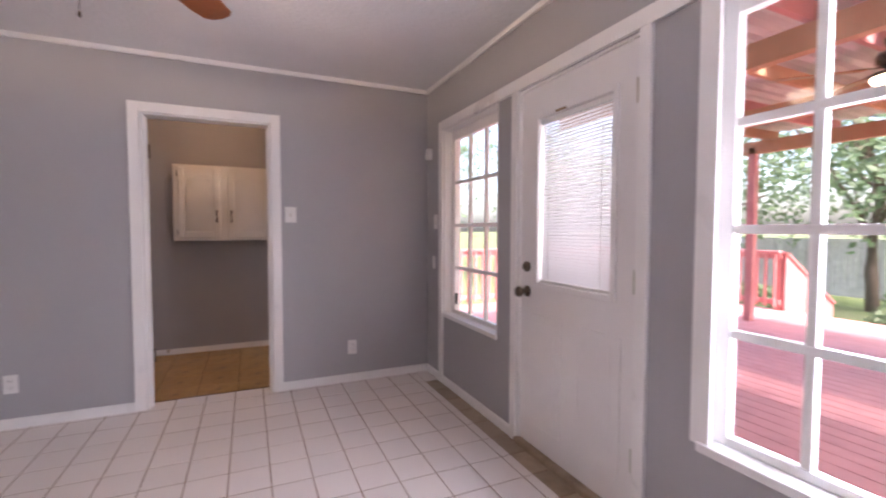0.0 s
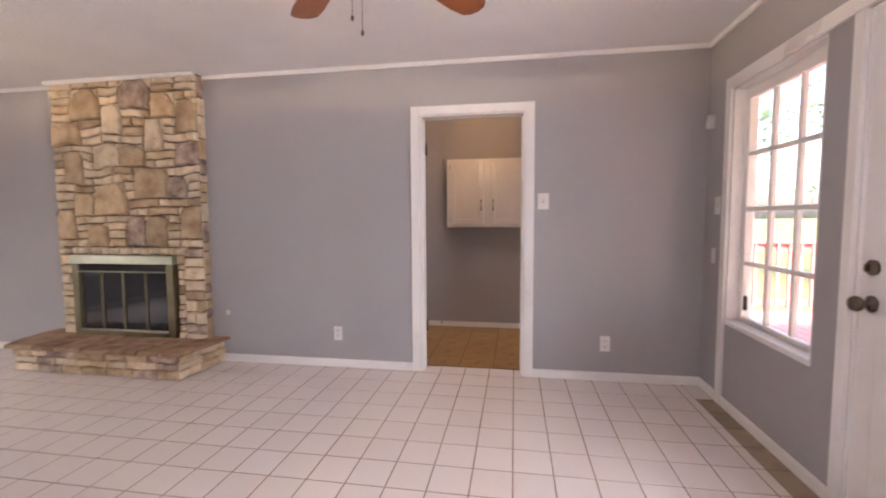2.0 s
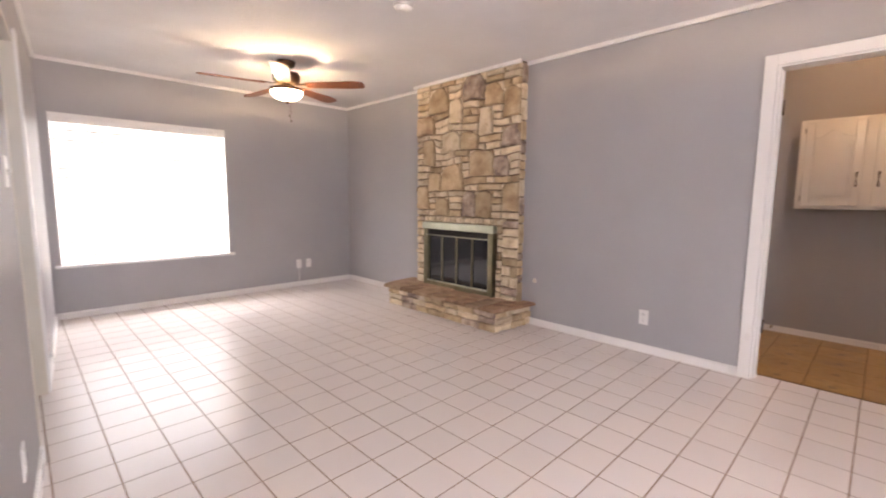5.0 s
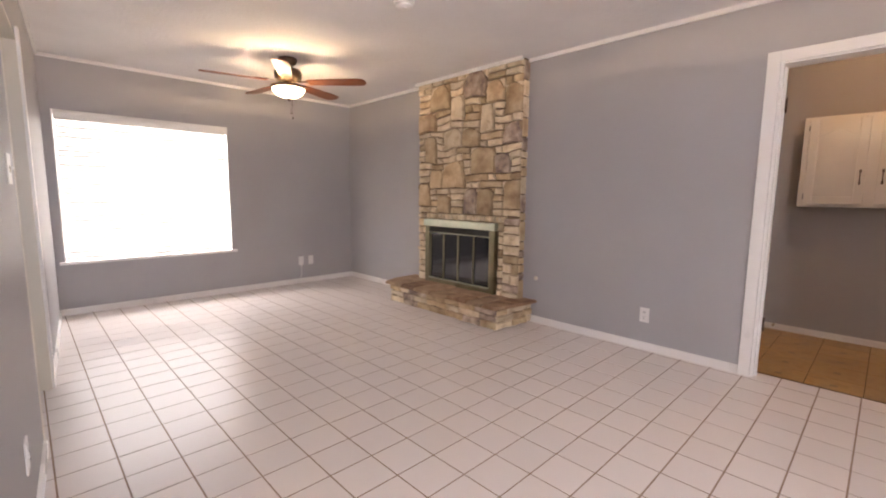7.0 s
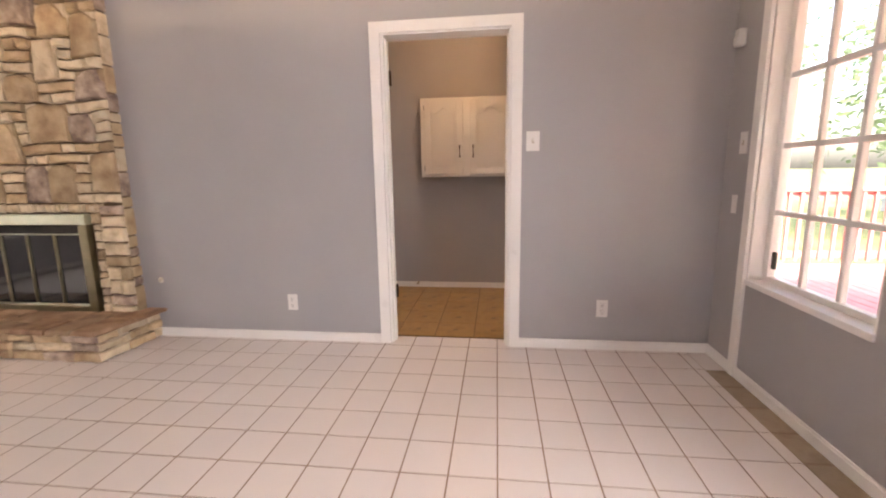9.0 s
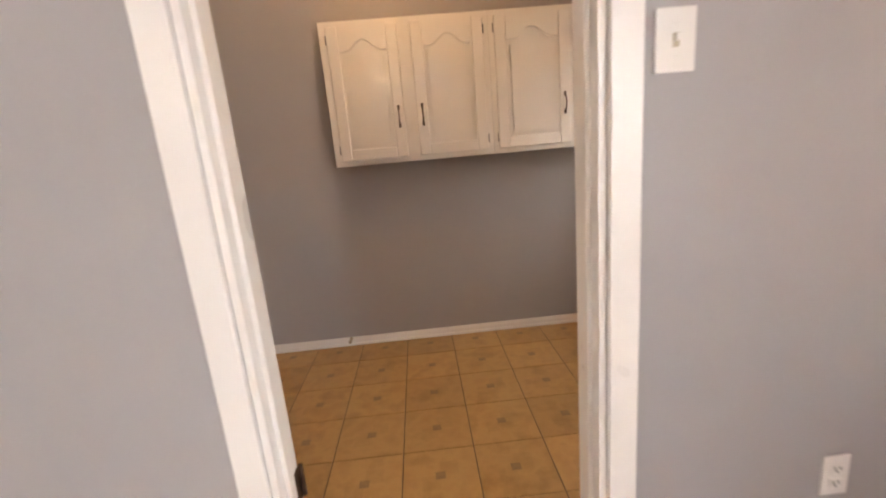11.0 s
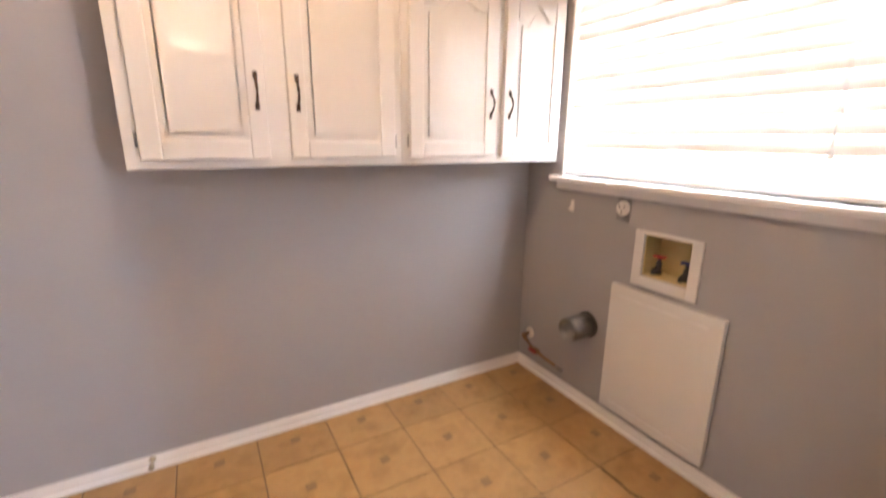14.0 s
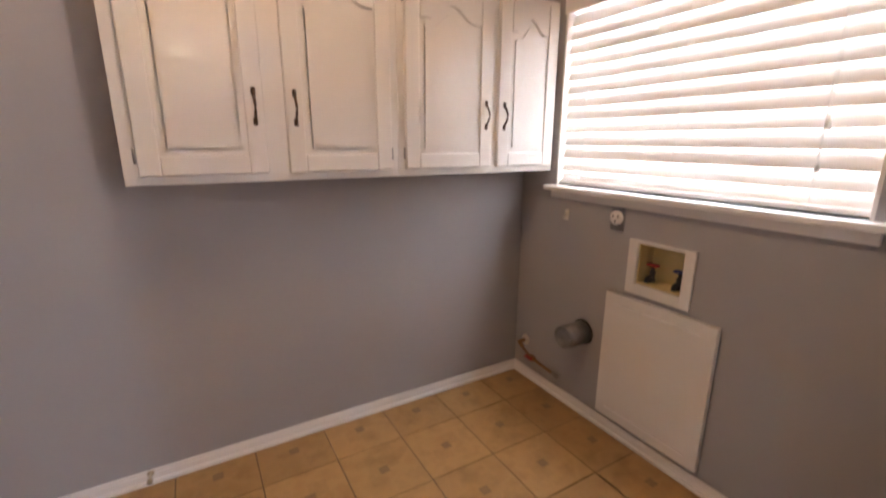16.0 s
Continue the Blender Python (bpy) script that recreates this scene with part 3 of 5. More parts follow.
# ---- blinds of the two wide windows ----
def slatted_blind(name, x, y0, y1, z0, z1, pitch, tilt, inward, label, valance, slat_w=0.05):
    """inward: 1 where the room lies on the +x side."""
    t = thing(name, (x, (y0 + y1) / 2, z0), label, "window blind")
    k1 = 1.11 if SITE["m"] else 1.0
    me = mesh_of("slat", boxes((-slat_w / 2, slat_w / 2, y0 - (y0 + y1) / 2, y1 - (y0 + y1) / 2, -0.0015, 0.0015), bevel=0.001), M_BLIND_THICK if SITE["m"] else M_BLIND)
    me.transform(Matrix.Scale(k1, 4))
    k = int((z1 - z0 - 0.05) / pitch)
    for i in range(k):
        s = new("slat", me)
        s.parent = t
        s.matrix_basis = Matrix.Translation((0.0015 * math.sin(i * 2.3), 0, (0.035 + i * pitch) * k1)) @ Matrix.Rotation(radians(tilt + 3.0 * math.sin(i * 1.7)), 4, "Y") @ Matrix.Rotation(radians(0.12 * math.sin(i * 3.1)), 4, "X")
    part("bottom_rail", boxes((x - 0.022, x + 0.022, y0, y1, z0 + 0.003, z0 + 0.02), bevel=0.004), M_TRIM, t)
    part("headrail", boxes((x - 0.025, x + 0.025, y0, y1, z1 - 0.045, z1), bevel=0.003), M_TRIM, t)
    vx = sorted((x + inward * 0.026, x + inward * 0.04))
    part("valance", boxes((*vx, y0 - 0.01, y1 + 0.01, z1 - valance, z1 + 0.003), (x + inward * 0.038, x + inward * 0.046, y0 - 0.01, y1 + 0.01, z1 - 0.02, z1 + 0.006), bevel=0.003), M_TRIM, t)
    for f in (0.12, 0.5, 0.88):
        part("ladder_cord", boxes((x + inward * 0.024, x + inward * 0.0255, y0 + (y1 - y0) * f - 0.0012, y0 + (y1 - y0) * f + 0.0012, z0 + 0.02, z1 - 0.045)), M_PLASTIC, t)
    return t


def casement(name, x0, x1, y0, y1, z0, z1, label):
    w = thing(name, ((x0 + x1) / 2, (y0 + y1) / 2, z0), label, "window", kind="structure")
    part("window_frame", boxes((x0, x1, y0, y0 + 0.04, z0, z1), (x0, x1, y1 - 0.04, y1, z0, z1), (x0, x1, y0 + 0.04, y1 - 0.04, z0, z0 + 0.04), (x0, x1, y0 + 0.04, y1 - 0.04, z1 - 0.04, z1), (x0, x1, y0 + 0.04, y1 - 0.04, (z0 + z1) / 2 - 0.02, (z0 + z1) / 2 + 0.02), bevel=0.003), M_TRIM, w)
    for za, zb in ((z0 + 0.04, (z0 + z1) / 2 - 0.02), ((z0 + z1) / 2 + 0.02, z1 - 0.04)):
        p = part("pane", boxes(((x0 + x1) / 2 - 0.002, (x0 + x1) / 2 + 0.002, y0 + 0.04, y1 - 0.04, za, zb)), M_GLASS, w)
        p.visible_shadow = False
    return w


w3 = casement("window_3", XW - TH, XW - 0.11, -3.18, -1.65, 0.52, 1.95, "white window behind a slatted blind")
part("window_sill", boxes((XW - 0.11, XW + 0.045, -3.22, -1.61, 0.495, 0.522), bevel=0.005), M_TRIM, w3)
part("side_lining", boxes((XW - 0.11, XW + 0.002, -3.18, -3.168, 0.522, 1.95), (XW - 0.11, XW + 0.002, -1.662, -1.65, 0.522, 1.95), (XW - 0.11, XW + 0.002, -3.168, -1.662, 1.938, 1.95)), M_TRIM, w3)
slatted_blind("window_blind", XW - 0.03, -3.155, -1.675, 0.535, 1.935, 0.044, 60, 1, "white slatted blind over the front window, daylight behind", 0.075)
SITE["m"] = LAUNDRY_PLACE
w4 = casement("window_4", XR + 0.10, XR + TH, LW[0], LW[1], LW[2], LW[3], "white laundry window behind a slatted blind")
part("window_sill", boxes((XR - 0.055, XR + 0.10, LW[0] - 0.045, LW[1] + 0.03, LW[2] - 0.022, LW[2]), bevel=0.006), M_TRIM, w4)
part("apron", boxes((XR - 0.02, XR, LW[0] - 0.025, LW[1] + 0.01, LW[2] - 0.06, LW[2] - 0.022), bevel=0.004), M_TRIM, w4)
part("side_lining", boxes((XR + 0.0, XR + 0.10, LW[0], LW[0] + 0.01, LW[2], LW[3]), (XR + 0.0, XR + 0.10, LW[1] - 0.01, LW[1], LW[2], LW[3])), M_TRIM, w4)
lb = slatted_blind("window_blind", XR + 0.035, LW[0] + 0.014, LW[1] - 0.003, LW[2] + 0.004, LW[3] - 0.002, 0.0560, -72, -1, "white slatted laundry blind glowing with daylight", 0.075, 0.059)
for cy, cz in ((0.385, 1.30), (0.39, 1.185)):
    part("cord_tassel", lathe([(0.003, 0.03), (0.006, 0.02), (0.008, 0.0), (0.0, -0.001)], Matrix.Translation((XR - 0.004, cy, cz)), 10), M_PLASTIC, lb)
    part("pull_cord", tube([(XR - 0.004, cy, cz + 0.028), (XR - 0.004, cy, LW[3] - 0.06)], 0.001, 5), M_PLASTIC, lb)


SITE["m"] = None


# ---- chimney breast ----
def stone(poly, depth, rnd, stretch=1.0):
    """A rough stone with that outline in x and z; its face looks along -y and stands depth proud."""
    pts = []
    k = len(poly)
    for i in range(k):
        a, b = poly[i], poly[(i + 1) % k]
        m = 2 if (b - a).length > 0.07 else 1
        for j in range(m):
            p = a.lerp(b, j / m)
            pts.append(p + Vector((rnd.uniform(-1, 1), rnd.uniform(-1, 1))) * 0.004)
    c = sum(pts, Vector((0, 0))) / len(pts)
    bm = bmesh.new()
    rings = []
    for inset, y in ((0.0, 0.0), (0.0, -depth * 0.55), (0.009, -depth * 0.92), (0.028, -depth)):
        ring = []
        for p in pts:
            d = c - p
            q = p + d.normalized() * min(inset, d.length * 0.5)
            ring.append(bm.verts.new((q.x, y + (rnd.uniform(-0.004, 0.004) if inset else 0), q.y)))
        rings.append(ring)
    for a, b in zip(rings, rings[1:]):
        for i in range(len(pts)):
            j = (i + 1) % len(pts)
            bm.faces.new((a[i], a[j], b[j], b[i]))
    mid = bm.verts.new((c.x, -depth - rnd.uniform(0.0, 0.006), c.y))
    for i in range(len(pts)):
        bm.faces.new((rings[-1][i], rings[-1][(i + 1) % len(pts)], mid))
    bmesh.ops.recalc_face_normals(bm, faces=bm.faces)
    return bm


rnd = random.Random(11)
fp = thing("fireplace", (-4.66, -0.1, 0), "floor-to-ceiling rubble limestone fireplace with glazed brass doors", "fireplace")
FX0, FX1, FZ0, FZ1 = -5.205, -4.195, 0.205, 0.925       # brass surround
SY = ST[2] + 0.035
part("mortar", boxes((ST[0] + 0.012, FX0 + 0.06, SY, -0.001, 0, H - 0.001), (FX1 - 0.06, ST[1] - 0.012, SY, -0.001, 0, H - 0.001), (FX0 + 0.06, FX1 - 0.06, SY, -0.001, FZ1 - 0.06, H - 0.001)), M_MORTAR, fp)
part("firebox", boxes((FX0 + 0.06, FX1 - 0.06, -0.03, -0.002, 0.2, FZ1 - 0.06)), M_SOOT, fp, "sooty black firebox")


def lay(poly, depth, choice=None):
    bm = stone(poly, depth, rnd)
    bmesh.ops.translate(bm, verts=bm.verts, vec=(0, SY + 0.004, 0))
    area = 0.5 * abs(sum(poly[i].cross(poly[(i + 1) % len(poly)]) for i in range(len(poly))))
    if choice is None:
        choice = rnd.choices((M_STONE, M_STONE_ROSE, M_STONE_PALE), (5, 3, 2) if area > 0.02 else (2, 1, 7))[0]
    part("stone", bm, choice, fp)


def block(x0, x1, z0, z1, depth, choice=None):
    j = lambda: rnd.uniform(-0.003, 0.003)
    lay([Vector((x0 + j(), z0 + j())), Vector((x1 + j(), z0 + j())), Vector((x1 + j(), z1 + j())), Vector((x0 + j(), z1 + j()))], depth, choice)


# rubble: large slabs with knocked-off shoulders set at random, small flat stones packed between them
RZ0, RZ1, NC, NR = 0.995, H - 0.004, 14, 21
CWD, CHT = (ST[1] - ST[0] - 0.004) / NC, (RZ1 - RZ0) / NR
GAP = 0.0065


def warp(x, z):
    """Bends the even lines of the packing, but not its outer edges."""
    u, v = (x - ST[0]) / (ST[1] - ST[0]), (z - RZ0) / (RZ1 - RZ0)
    k = min(1.0, 9 * min(u, 1 - u)), min(1.0, 9 * min(v, 1 - v))
    n = noise.noise_vector(Vector((x * 4.3, 3.1, z * 4.3)))
    return Vector((x + 0.045 * n.x * max(k[0], 0), z + 0.040 * n.z * max(k[1], 0)))


def cell(c, r):
    return ST[0] + 0.002 + c * CWD, RZ0 + r * CHT


def outline(pts, gap=GAP):
    """The warped outline, drawn in by the width of the joint."""
    w = [warp(*p) for p in pts]
    m = sum(w, Vector((0, 0))) / len(w)
    return [p + Vector((max(-1, min(1, (m.x - p.x) / 0.03)), max(-1, min(1, (m.y - p.y) / 0.03)))) * gap for p in w]


taken = set()
slabs = []
for size, tries in (((3, 4), 7), ((2, 4), 20), ((3, 3), 30), ((2, 3), 110), ((2, 2), 50)):
    for _ in range(tries):
        c, r = rnd.randint(0, NC - size[0]), rnd.randint(0, NR - size[1])
        cells = {(c + i, r + j) for i in range(size[0]) for j in range(size[1])}
        near = {(c + i, r - 1) for i in range(size[0])} | {(c + i, r + size[1]) for i in range(size[0])}
        if not cells & taken and len(near & taken) < 2:
            taken |= cells
            slabs.append((c, r, *size))
for c, r, w, h in slabs:
    (x0, z0), (x1, z1) = cell(c, r), cell(c + w, r + h)
    sl, sr, rise = rnd.uniform(0.12, 0.42), rnd.uniform(0.12, 0.42), rnd.uniform(0.22, 0.5)
    cut_l, cut_r = rnd.random() < 0.85, rnd.random() < 0.85
    xl, xr, zl, zr = x0 + (x1 - x0) * sl, x1 - (x1 - x0) * sr, z1 - (z1 - z0) * rise, z1 - (z1 - z0) * rise * rnd.uniform(0.6, 1.2)
    pts = [(x0, z0), ((x0 + x1) / 2, z0), (x1, z0)]
    pts += [(x1, zr), ((x1 + xr) / 2 + 0.012, (zr + z1) / 2 + 0.012), (xr, z1)] if cut_r else [(x1, (z0 + z1) / 2), (x1, z1)]
    pts += [(xl, z1), ((x0 + xl) / 2 - 0.012, (zl + z1) / 2 + 0.012), (x0, zl)] if cut_l else [(x0, z1), (x0, (z0 + z1) / 2)]
    lay(outline(pts), rnd.uniform(0.038, 0.054), rnd.choice((M_STONE, M_STONE, M_STONE, M_STONE_PALE, M_STONE_ROSE)))
    if cut_r:
        lay(outline([(x1, zr), (x1, z1), (xr, z1)]), rnd.uniform(0.032, 0.042), rnd.choice((M_STONE_PALE, M_STONE)))
    if cut_l:
        lay(outline([(x0, zl), (xl, z1), (x0, z1)]), rnd.uniform(0.032, 0.042), rnd.choice((M_STONE_PALE, M_STONE)))
for r in range(NR):
    c = 0
    while c < NC:
        if (c, r) in taken:
            c += 1
            continue
        w = 1
        while w < rnd.choice((1, 2, 2, 3)) and c + w < NC and (c + w, r) not in taken:
            w += 1
        (x0, z0), (x1, z1) = cell(c, r), cell(c + w, r + 1)
        pts = [(x0, z0), ((x0 + x1) / 2, z0), (x1, z0), (x1, z1), ((x0 + x1) / 2, z1), (x0, z1)]
        lay(outline(pts, 0.006), rnd.uniform(0.034, 0.048), rnd.choice((M_STONE_PALE, M_STONE_PALE, M_STONE_PALE, M_STONE)))
        c += w
# soldier course over the surround
x = FX0 - 0.02
while x < FX1 + 0.05:
    w = rnd.uniform(0.04, 0.085)
    block(x, x + w - 0.011, FZ1 + 0.008, 0.99, rnd.uniform(0.03, 0.042), M_STONE_PALE)
    x += w
# flat courses beside the surround
for xa, xb in ((ST[0] + 0.004, FX0 - 0.012), (FX1 + 0.012, FX1 + 0.062), (FX1 + 0.076, ST[1] - 0.004)):
    z = 0.20
    while z < 0.985 - 0.02:
        h = min(rnd.uniform(0.042, 0.085) if xb - xa < 0.1 else rnd.uniform(0.05, 0.11), 0.99 - z)
        if xb - xa > 0.1 and rnd.random() < 0.35:
            m = xa + (xb - xa) * rnd.uniform(0.4, 0.6)
            block(xa, m - 0.006, z, z + h - 0.012, rnd.uniform(0.032, 0.045))
            block(m + 0.006, xb, z, z + h - 0.012, rnd.uniform(0.032, 0.045))
        else:
            block(xa, xb, z, z + h - 0.012, rnd.uniform(0.03, 0.047))
        z += h
# the side faces of the breast
for sx, sgn in ((ST[1] - 0.012, 1), (ST[0] + 0.012, -1)):
    z = 0.2
    while z < H - 0.03:
        h = min(rnd.uniform(0.06, 0.2), H - 0.008 - z)
        a, b = sorted((sx, sx + sgn * rnd.uniform(0.012, 0.018)))
        part("side_stone", boxes((a, b, SY + 0.004, -0.002, z, z + h - 0.013), bevel=0.004), rnd.choice((M_STONE, M_STONE_PALE, M_STONE_ROSE)), fp)
        z += h
# brass surround and glass doors
BY = ST[2] - 0.012
sr = part("surround", boxes((FX0, FX0 + 0.07, BY - 0.02, BY + 0.03, FZ0, FZ1 - 0.075), (FX1 - 0.07, FX1, BY - 0.02, BY + 0.03, FZ0, FZ1 - 0.075), (FX0 + 0.07, FX1 - 0.07, BY - 0.02, BY + 0.03, FZ0, FZ0 + 0.055), bevel=0.006), M_BRASS, fp, "antique brass surround")
part("hood", boxes((FX0 - 0.012, FX1 + 0.012, BY - 0.035, BY + 0.03, FZ1 - 0.075, FZ1), bevel=0.008), M_BRASS_LIGHT, fp, "pale brass top rail")
part("vent_rail", boxes((FX0 + 0.07, FX1 - 0.07, BY - 0.012, BY + 0.02, FZ1 - 0.135, FZ1 - 0.085), bevel=0.004), M_SOOT, fp)
part("slide_rail", tube([(FX0 + 0.07, BY - 0.02, FZ1 - 0.142), (FX1 - 0.07, BY - 0.02, FZ1 - 0.142)], 0.006), M_BRASS_LIGHT, fp)
part("slide_rail", tube([(FX0 + 0.07, BY - 0.018, FZ0 + 0.065), (FX1 - 0.07, BY - 0.018, FZ0 + 0.065)], 0.008), M_BRASS_LIGHT, fp)
dw = (FX1 - FX0 - 0.14) / 4
for i in range(4):
    a = FX0 + 0.07 + i * dw
    off = 0.006 if i in (1, 2) else 0.0
    d = part("glass_door", boxes((a + 0.004, a + dw - 0.004, BY + 0.006 - off, BY + 0.010 - off, FZ0 + 0.07, FZ1 - 0.15)), M_DARKGLASS, fp, "smoked glass fire door")
    part("door_edge", boxes((a - 0.009, a + 0.009, BY - 0.006 - off, BY + 0.006 - off, FZ0 + 0.07, FZ1 - 0.15), bevel=0.002), M_BRASS, d)

# raised hearth
he = thing("hearth", (-4.66, -0.3, 0), "low limestone hearth with red-brown flagstone top", "hearth")
HX0, HX1, HY, HB = -5.395, -3.865, -0.505, 0.192


def skew(bm):
    """The hearth widens a little towards the wall."""
    for v in bm.verts:
        k = (v.co.y - HY) / -HY
        v.co.x += 0.03 * k * (1 if v.co.x > -4.63 else -1) * min(1, abs(v.co.x + 4.63) / 0.75) ** 4
    return bm


part("core", skew(boxes((HX0 + 0.02, HX1 - 0.02, HY + 0.02, -0.002, 0, HB - 0.004))), M_MORTAR, he)
# thin flags on top, two rows deep, their free edges uneven
cuts = [HX0 - 0.05, -5.17, -4.96, -4.70, -4.47, -4.20, -4.02, HX1 + 0.015]
mids = [HY + rnd.uniform(0.14, 0.30) for _ in cuts]
last = len(cuts) - 2
for i, (a, b) in enumerate(zip(cuts, cuts[1:])):
    ya, yb = mids[i], mids[i] + rnd.uniform(-0.03, 0.03)
    al, bl = a - (0.085 if i == 0 else 0), b + (0.055 if i == last else 0)
    front = [(a + 0.005, HY - 0.03 + rnd.uniform(-0.014, 0.012)), ((a + b) / 2, HY - 0.035 + rnd.uniform(-0.016, 0.016)), (b - 0.005, HY - 0.03 + rnd.uniform(-0.014, 0.012))]
    z = HB + 0.028 + rnd.uniform(-0.004, 0.005)
    part("flagstone", prism(front + [(bl - 0.005, yb), ((a + b) / 2, (ya + yb) / 2 + rnd.uniform(-0.015, 0.015)), (al + 0.005, ya)], HB, z, 0.007), rnd.choice((M_FLAG, M_FLAG_TAN)), he)
    ba = -0.082 if ST[0] - 0.02 < a and b < ST[1] + 0.02 else -0.004
    if i in (0, last):
        pts = [(al + 0.005, ya + 0.012), (bl - 0.005, yb + 0.012), (bl + (0.015 if i == last else -0.005), -0.004), (al + (-0.02 if i == 0 else 0.005), -0.004)]
        if i == last:
            pts = pts[:3] + [(ST[1] + 0.02, -0.004), (ST[1] + 0.02, -0.082), (a + 0.005, -0.082)]
        else:
            pts = pts[:2] + [(b - 0.005, -0.082), (ST[0] - 0.02, -0.082), (ST[0] - 0.02, -0.004), pts[3]]
    else:
        pts = [(a + 0.005, ya + 0.012), (b - 0.005, yb + 0.012), (b - 0.005, ba), (a + 0.005, ba)]
    part("flagstone", prism(pts, HB, z - 0.003, 0.006), rnd.choice((M_FLAG, M_FLAG_TAN)), he)
part("flagstone_bed", skew(boxes((HX0 - 0.005, HX1 + 0.008, HY - 0.004, -0.003, HB - 0.012, HB + 0.012))), M_MORTAR, he)
# front and end faces: three uneven courses of flat stones
for z0, z1 in ((0.0, 0.070), (0.070, 0.128), (0.128, HB - 0.004)):
    x = HX0
    while x < HX1 - 0.02:
        w = min(rnd.uniform(0.11, 0.30), HX1 - x)
        w = HX1 - x if HX1 - x - w < 0.08 else w
        lo, hi = z0 + rnd.uniform(0.002, 0.008), z1 - rnd.uniform(0.002, 0.010)
        bm = stone([Vector((x + 0.005, lo)), Vector((x + w / 2, lo + rnd.uniform(-0.004, 0.004))), Vector((x + w - 0.006, lo)), Vector((x + w - 0.006, hi)), Vector((x + w / 2, hi + rnd.uniform(-0.004, 0.006))), Vector((x + 0.005, hi))], rnd.uniform(0.026, 0.046), rnd)
        bmesh.ops.translate(bm, verts=bm.verts, vec=(0, HY + 0.026, 0))
        part("stone", bm, rnd.choice((M_STONE, M_STONE_PALE, M_STONE, M_STONE_ROSE)), he)
        x += w
    for sx, ang in ((HX1 - 0.024, 90), (HX0 + 0.024, -90)):
        y = 0.0
        while y < 0.47:
            w = min(rnd.uniform(0.14, 0.26), 0.50 - y)
            bm = stone([Vector((y + 0.005, z0 + 0.004)), Vector((y + w - 0.006, z0 + 0.004)), Vector((y + w - 0.006, z1 - 0.004)), Vector((y + 0.005, z1 - 0.006))], rnd.uniform(0.026, 0.04), rnd)
            m = Matrix.Translation((sx, HY + 0.005 if ang == 90 else -0.005, 0)) @ Matrix.Rotation(radians(ang), 4, "Z")
            bmesh.ops.transform(bm, matrix=m, verts=bm.verts)
            part("stone", skew(bm), rnd.choice((M_STONE, M_STONE_PALE, M_STONE_ROSE)), he)
            y += w


# ---- ceiling fans ----
def ceiling_fan(radius, turn, label):
    f = thing("ceiling_fan", (0, 0, 0), label, "ceiling fan", "ceiling fans")
    part("canopy", lathe([(0.085, 0.0), (0.085, -0.02), (0.07, -0.05), (0.05, -0.065)]), M_BRONZE, f)
    part("downrod", lathe([(0.02, -0.06), (0.02, -0.10)], None, 12), M_BRONZE, f)
    part("motor_housing", lathe([(0.05, -0.085), (0.11, -0.10), (0.125, -0.13), (0.12, -0.175), (0.09, -0.20), (0.05, -0.205)]), M_BRONZE, f)
    part("light_collar", lathe([(0.05, -0.205), (0.045, -0.27), (0.03, -0.275)]), M_BRONZE, f)
    for i in range(5):
        a = radians(turn + 72 * i)
        m = Matrix.Rotation(a, 4, "Z")
        pit = m @ Matrix.Translation((0, 0, -0.215)) @ Matrix.Rotation(radians(-9), 4, "X")
        r0, r1 = 0.19, radius
        out = [(r0, -0.048), (r0 + 0.05, -0.055), (r1 - 0.12, -0.074), (r1 - 0.035, -0.066), (r1 - 0.008, -0.04), (r1, 0.0), (r1 - 0.008, 0.04), (r1 - 0.035, 0.066), (r1 - 0.12, 0.074), (r0 + 0.05, 0.055), (r0, 0.048)]
        b = part("blade", prism(out, -0.004, 0.004, 0.0015, pit), M_WOOD, f, "cherry-stained wooden blade")
        arm = prism([(0.09, -0.018), (0.16, -0.014), (0.20, -0.04), (0.27, -0.022), (0.29, 0.0), (0.27, 0.022), (0.20, 0.04), (0.16, 0.014), (0.09, 0.018)], 0.004, 0.011, 0.002, pit)
        part("blade_arm", arm, M_BRONZE, b)
    part("rim", lathe([(0.145, -0.245), (0.158, -0.25), (0.158, -0.268), (0.146, -0.272)], None, 32), M_BRONZE, f)
    part("bowl", lathe([(0.147, -0.266), (0.142, -0.29), (0.12, -0.32), (0.08, -0.342), (0.03, -0.352), (0.0, -0.353)], None, 32), M_BOWL, f, "lit frosted glass bowl")
    part("finial", lathe([(0.004, -0.352), (0.016, -0.358), (0.012, -0.372), (0.006, -0.378), (0.0, -0.386)], None, 12), M_BRONZE, f)
    for i in range(3):
        a = radians(30 + 120 * i)
        part("bulb", lathe([(0.0, 0.03), (0.012, 0.026), (0.017, 0.012), (0.013, -0.006), (0.008, -0.02)], Matrix.Translation((0.118 * math.cos(a), 0.118 * math.sin(a), -0.30)), 10), M_BULB, f, "lit bulb above the bowl's rim")
    for dx, dl in ((0.02, 0.17), (-0.015, 0.12)):
        part("pull_chain", tube([(dx, 0.025, -0.35), (dx, 0.025, -0.352 - dl)], 0.0014, 5), M_BRONZE, f)
        part("chain_pull", lathe([(0.0, 0.0), (0.005, -0.006), (0.006, -0.018), (0.0, -0.026)], Matrix.Translation((dx, 0.025, -0.352 - dl)), 10), M_BRONZE, f)
    return f


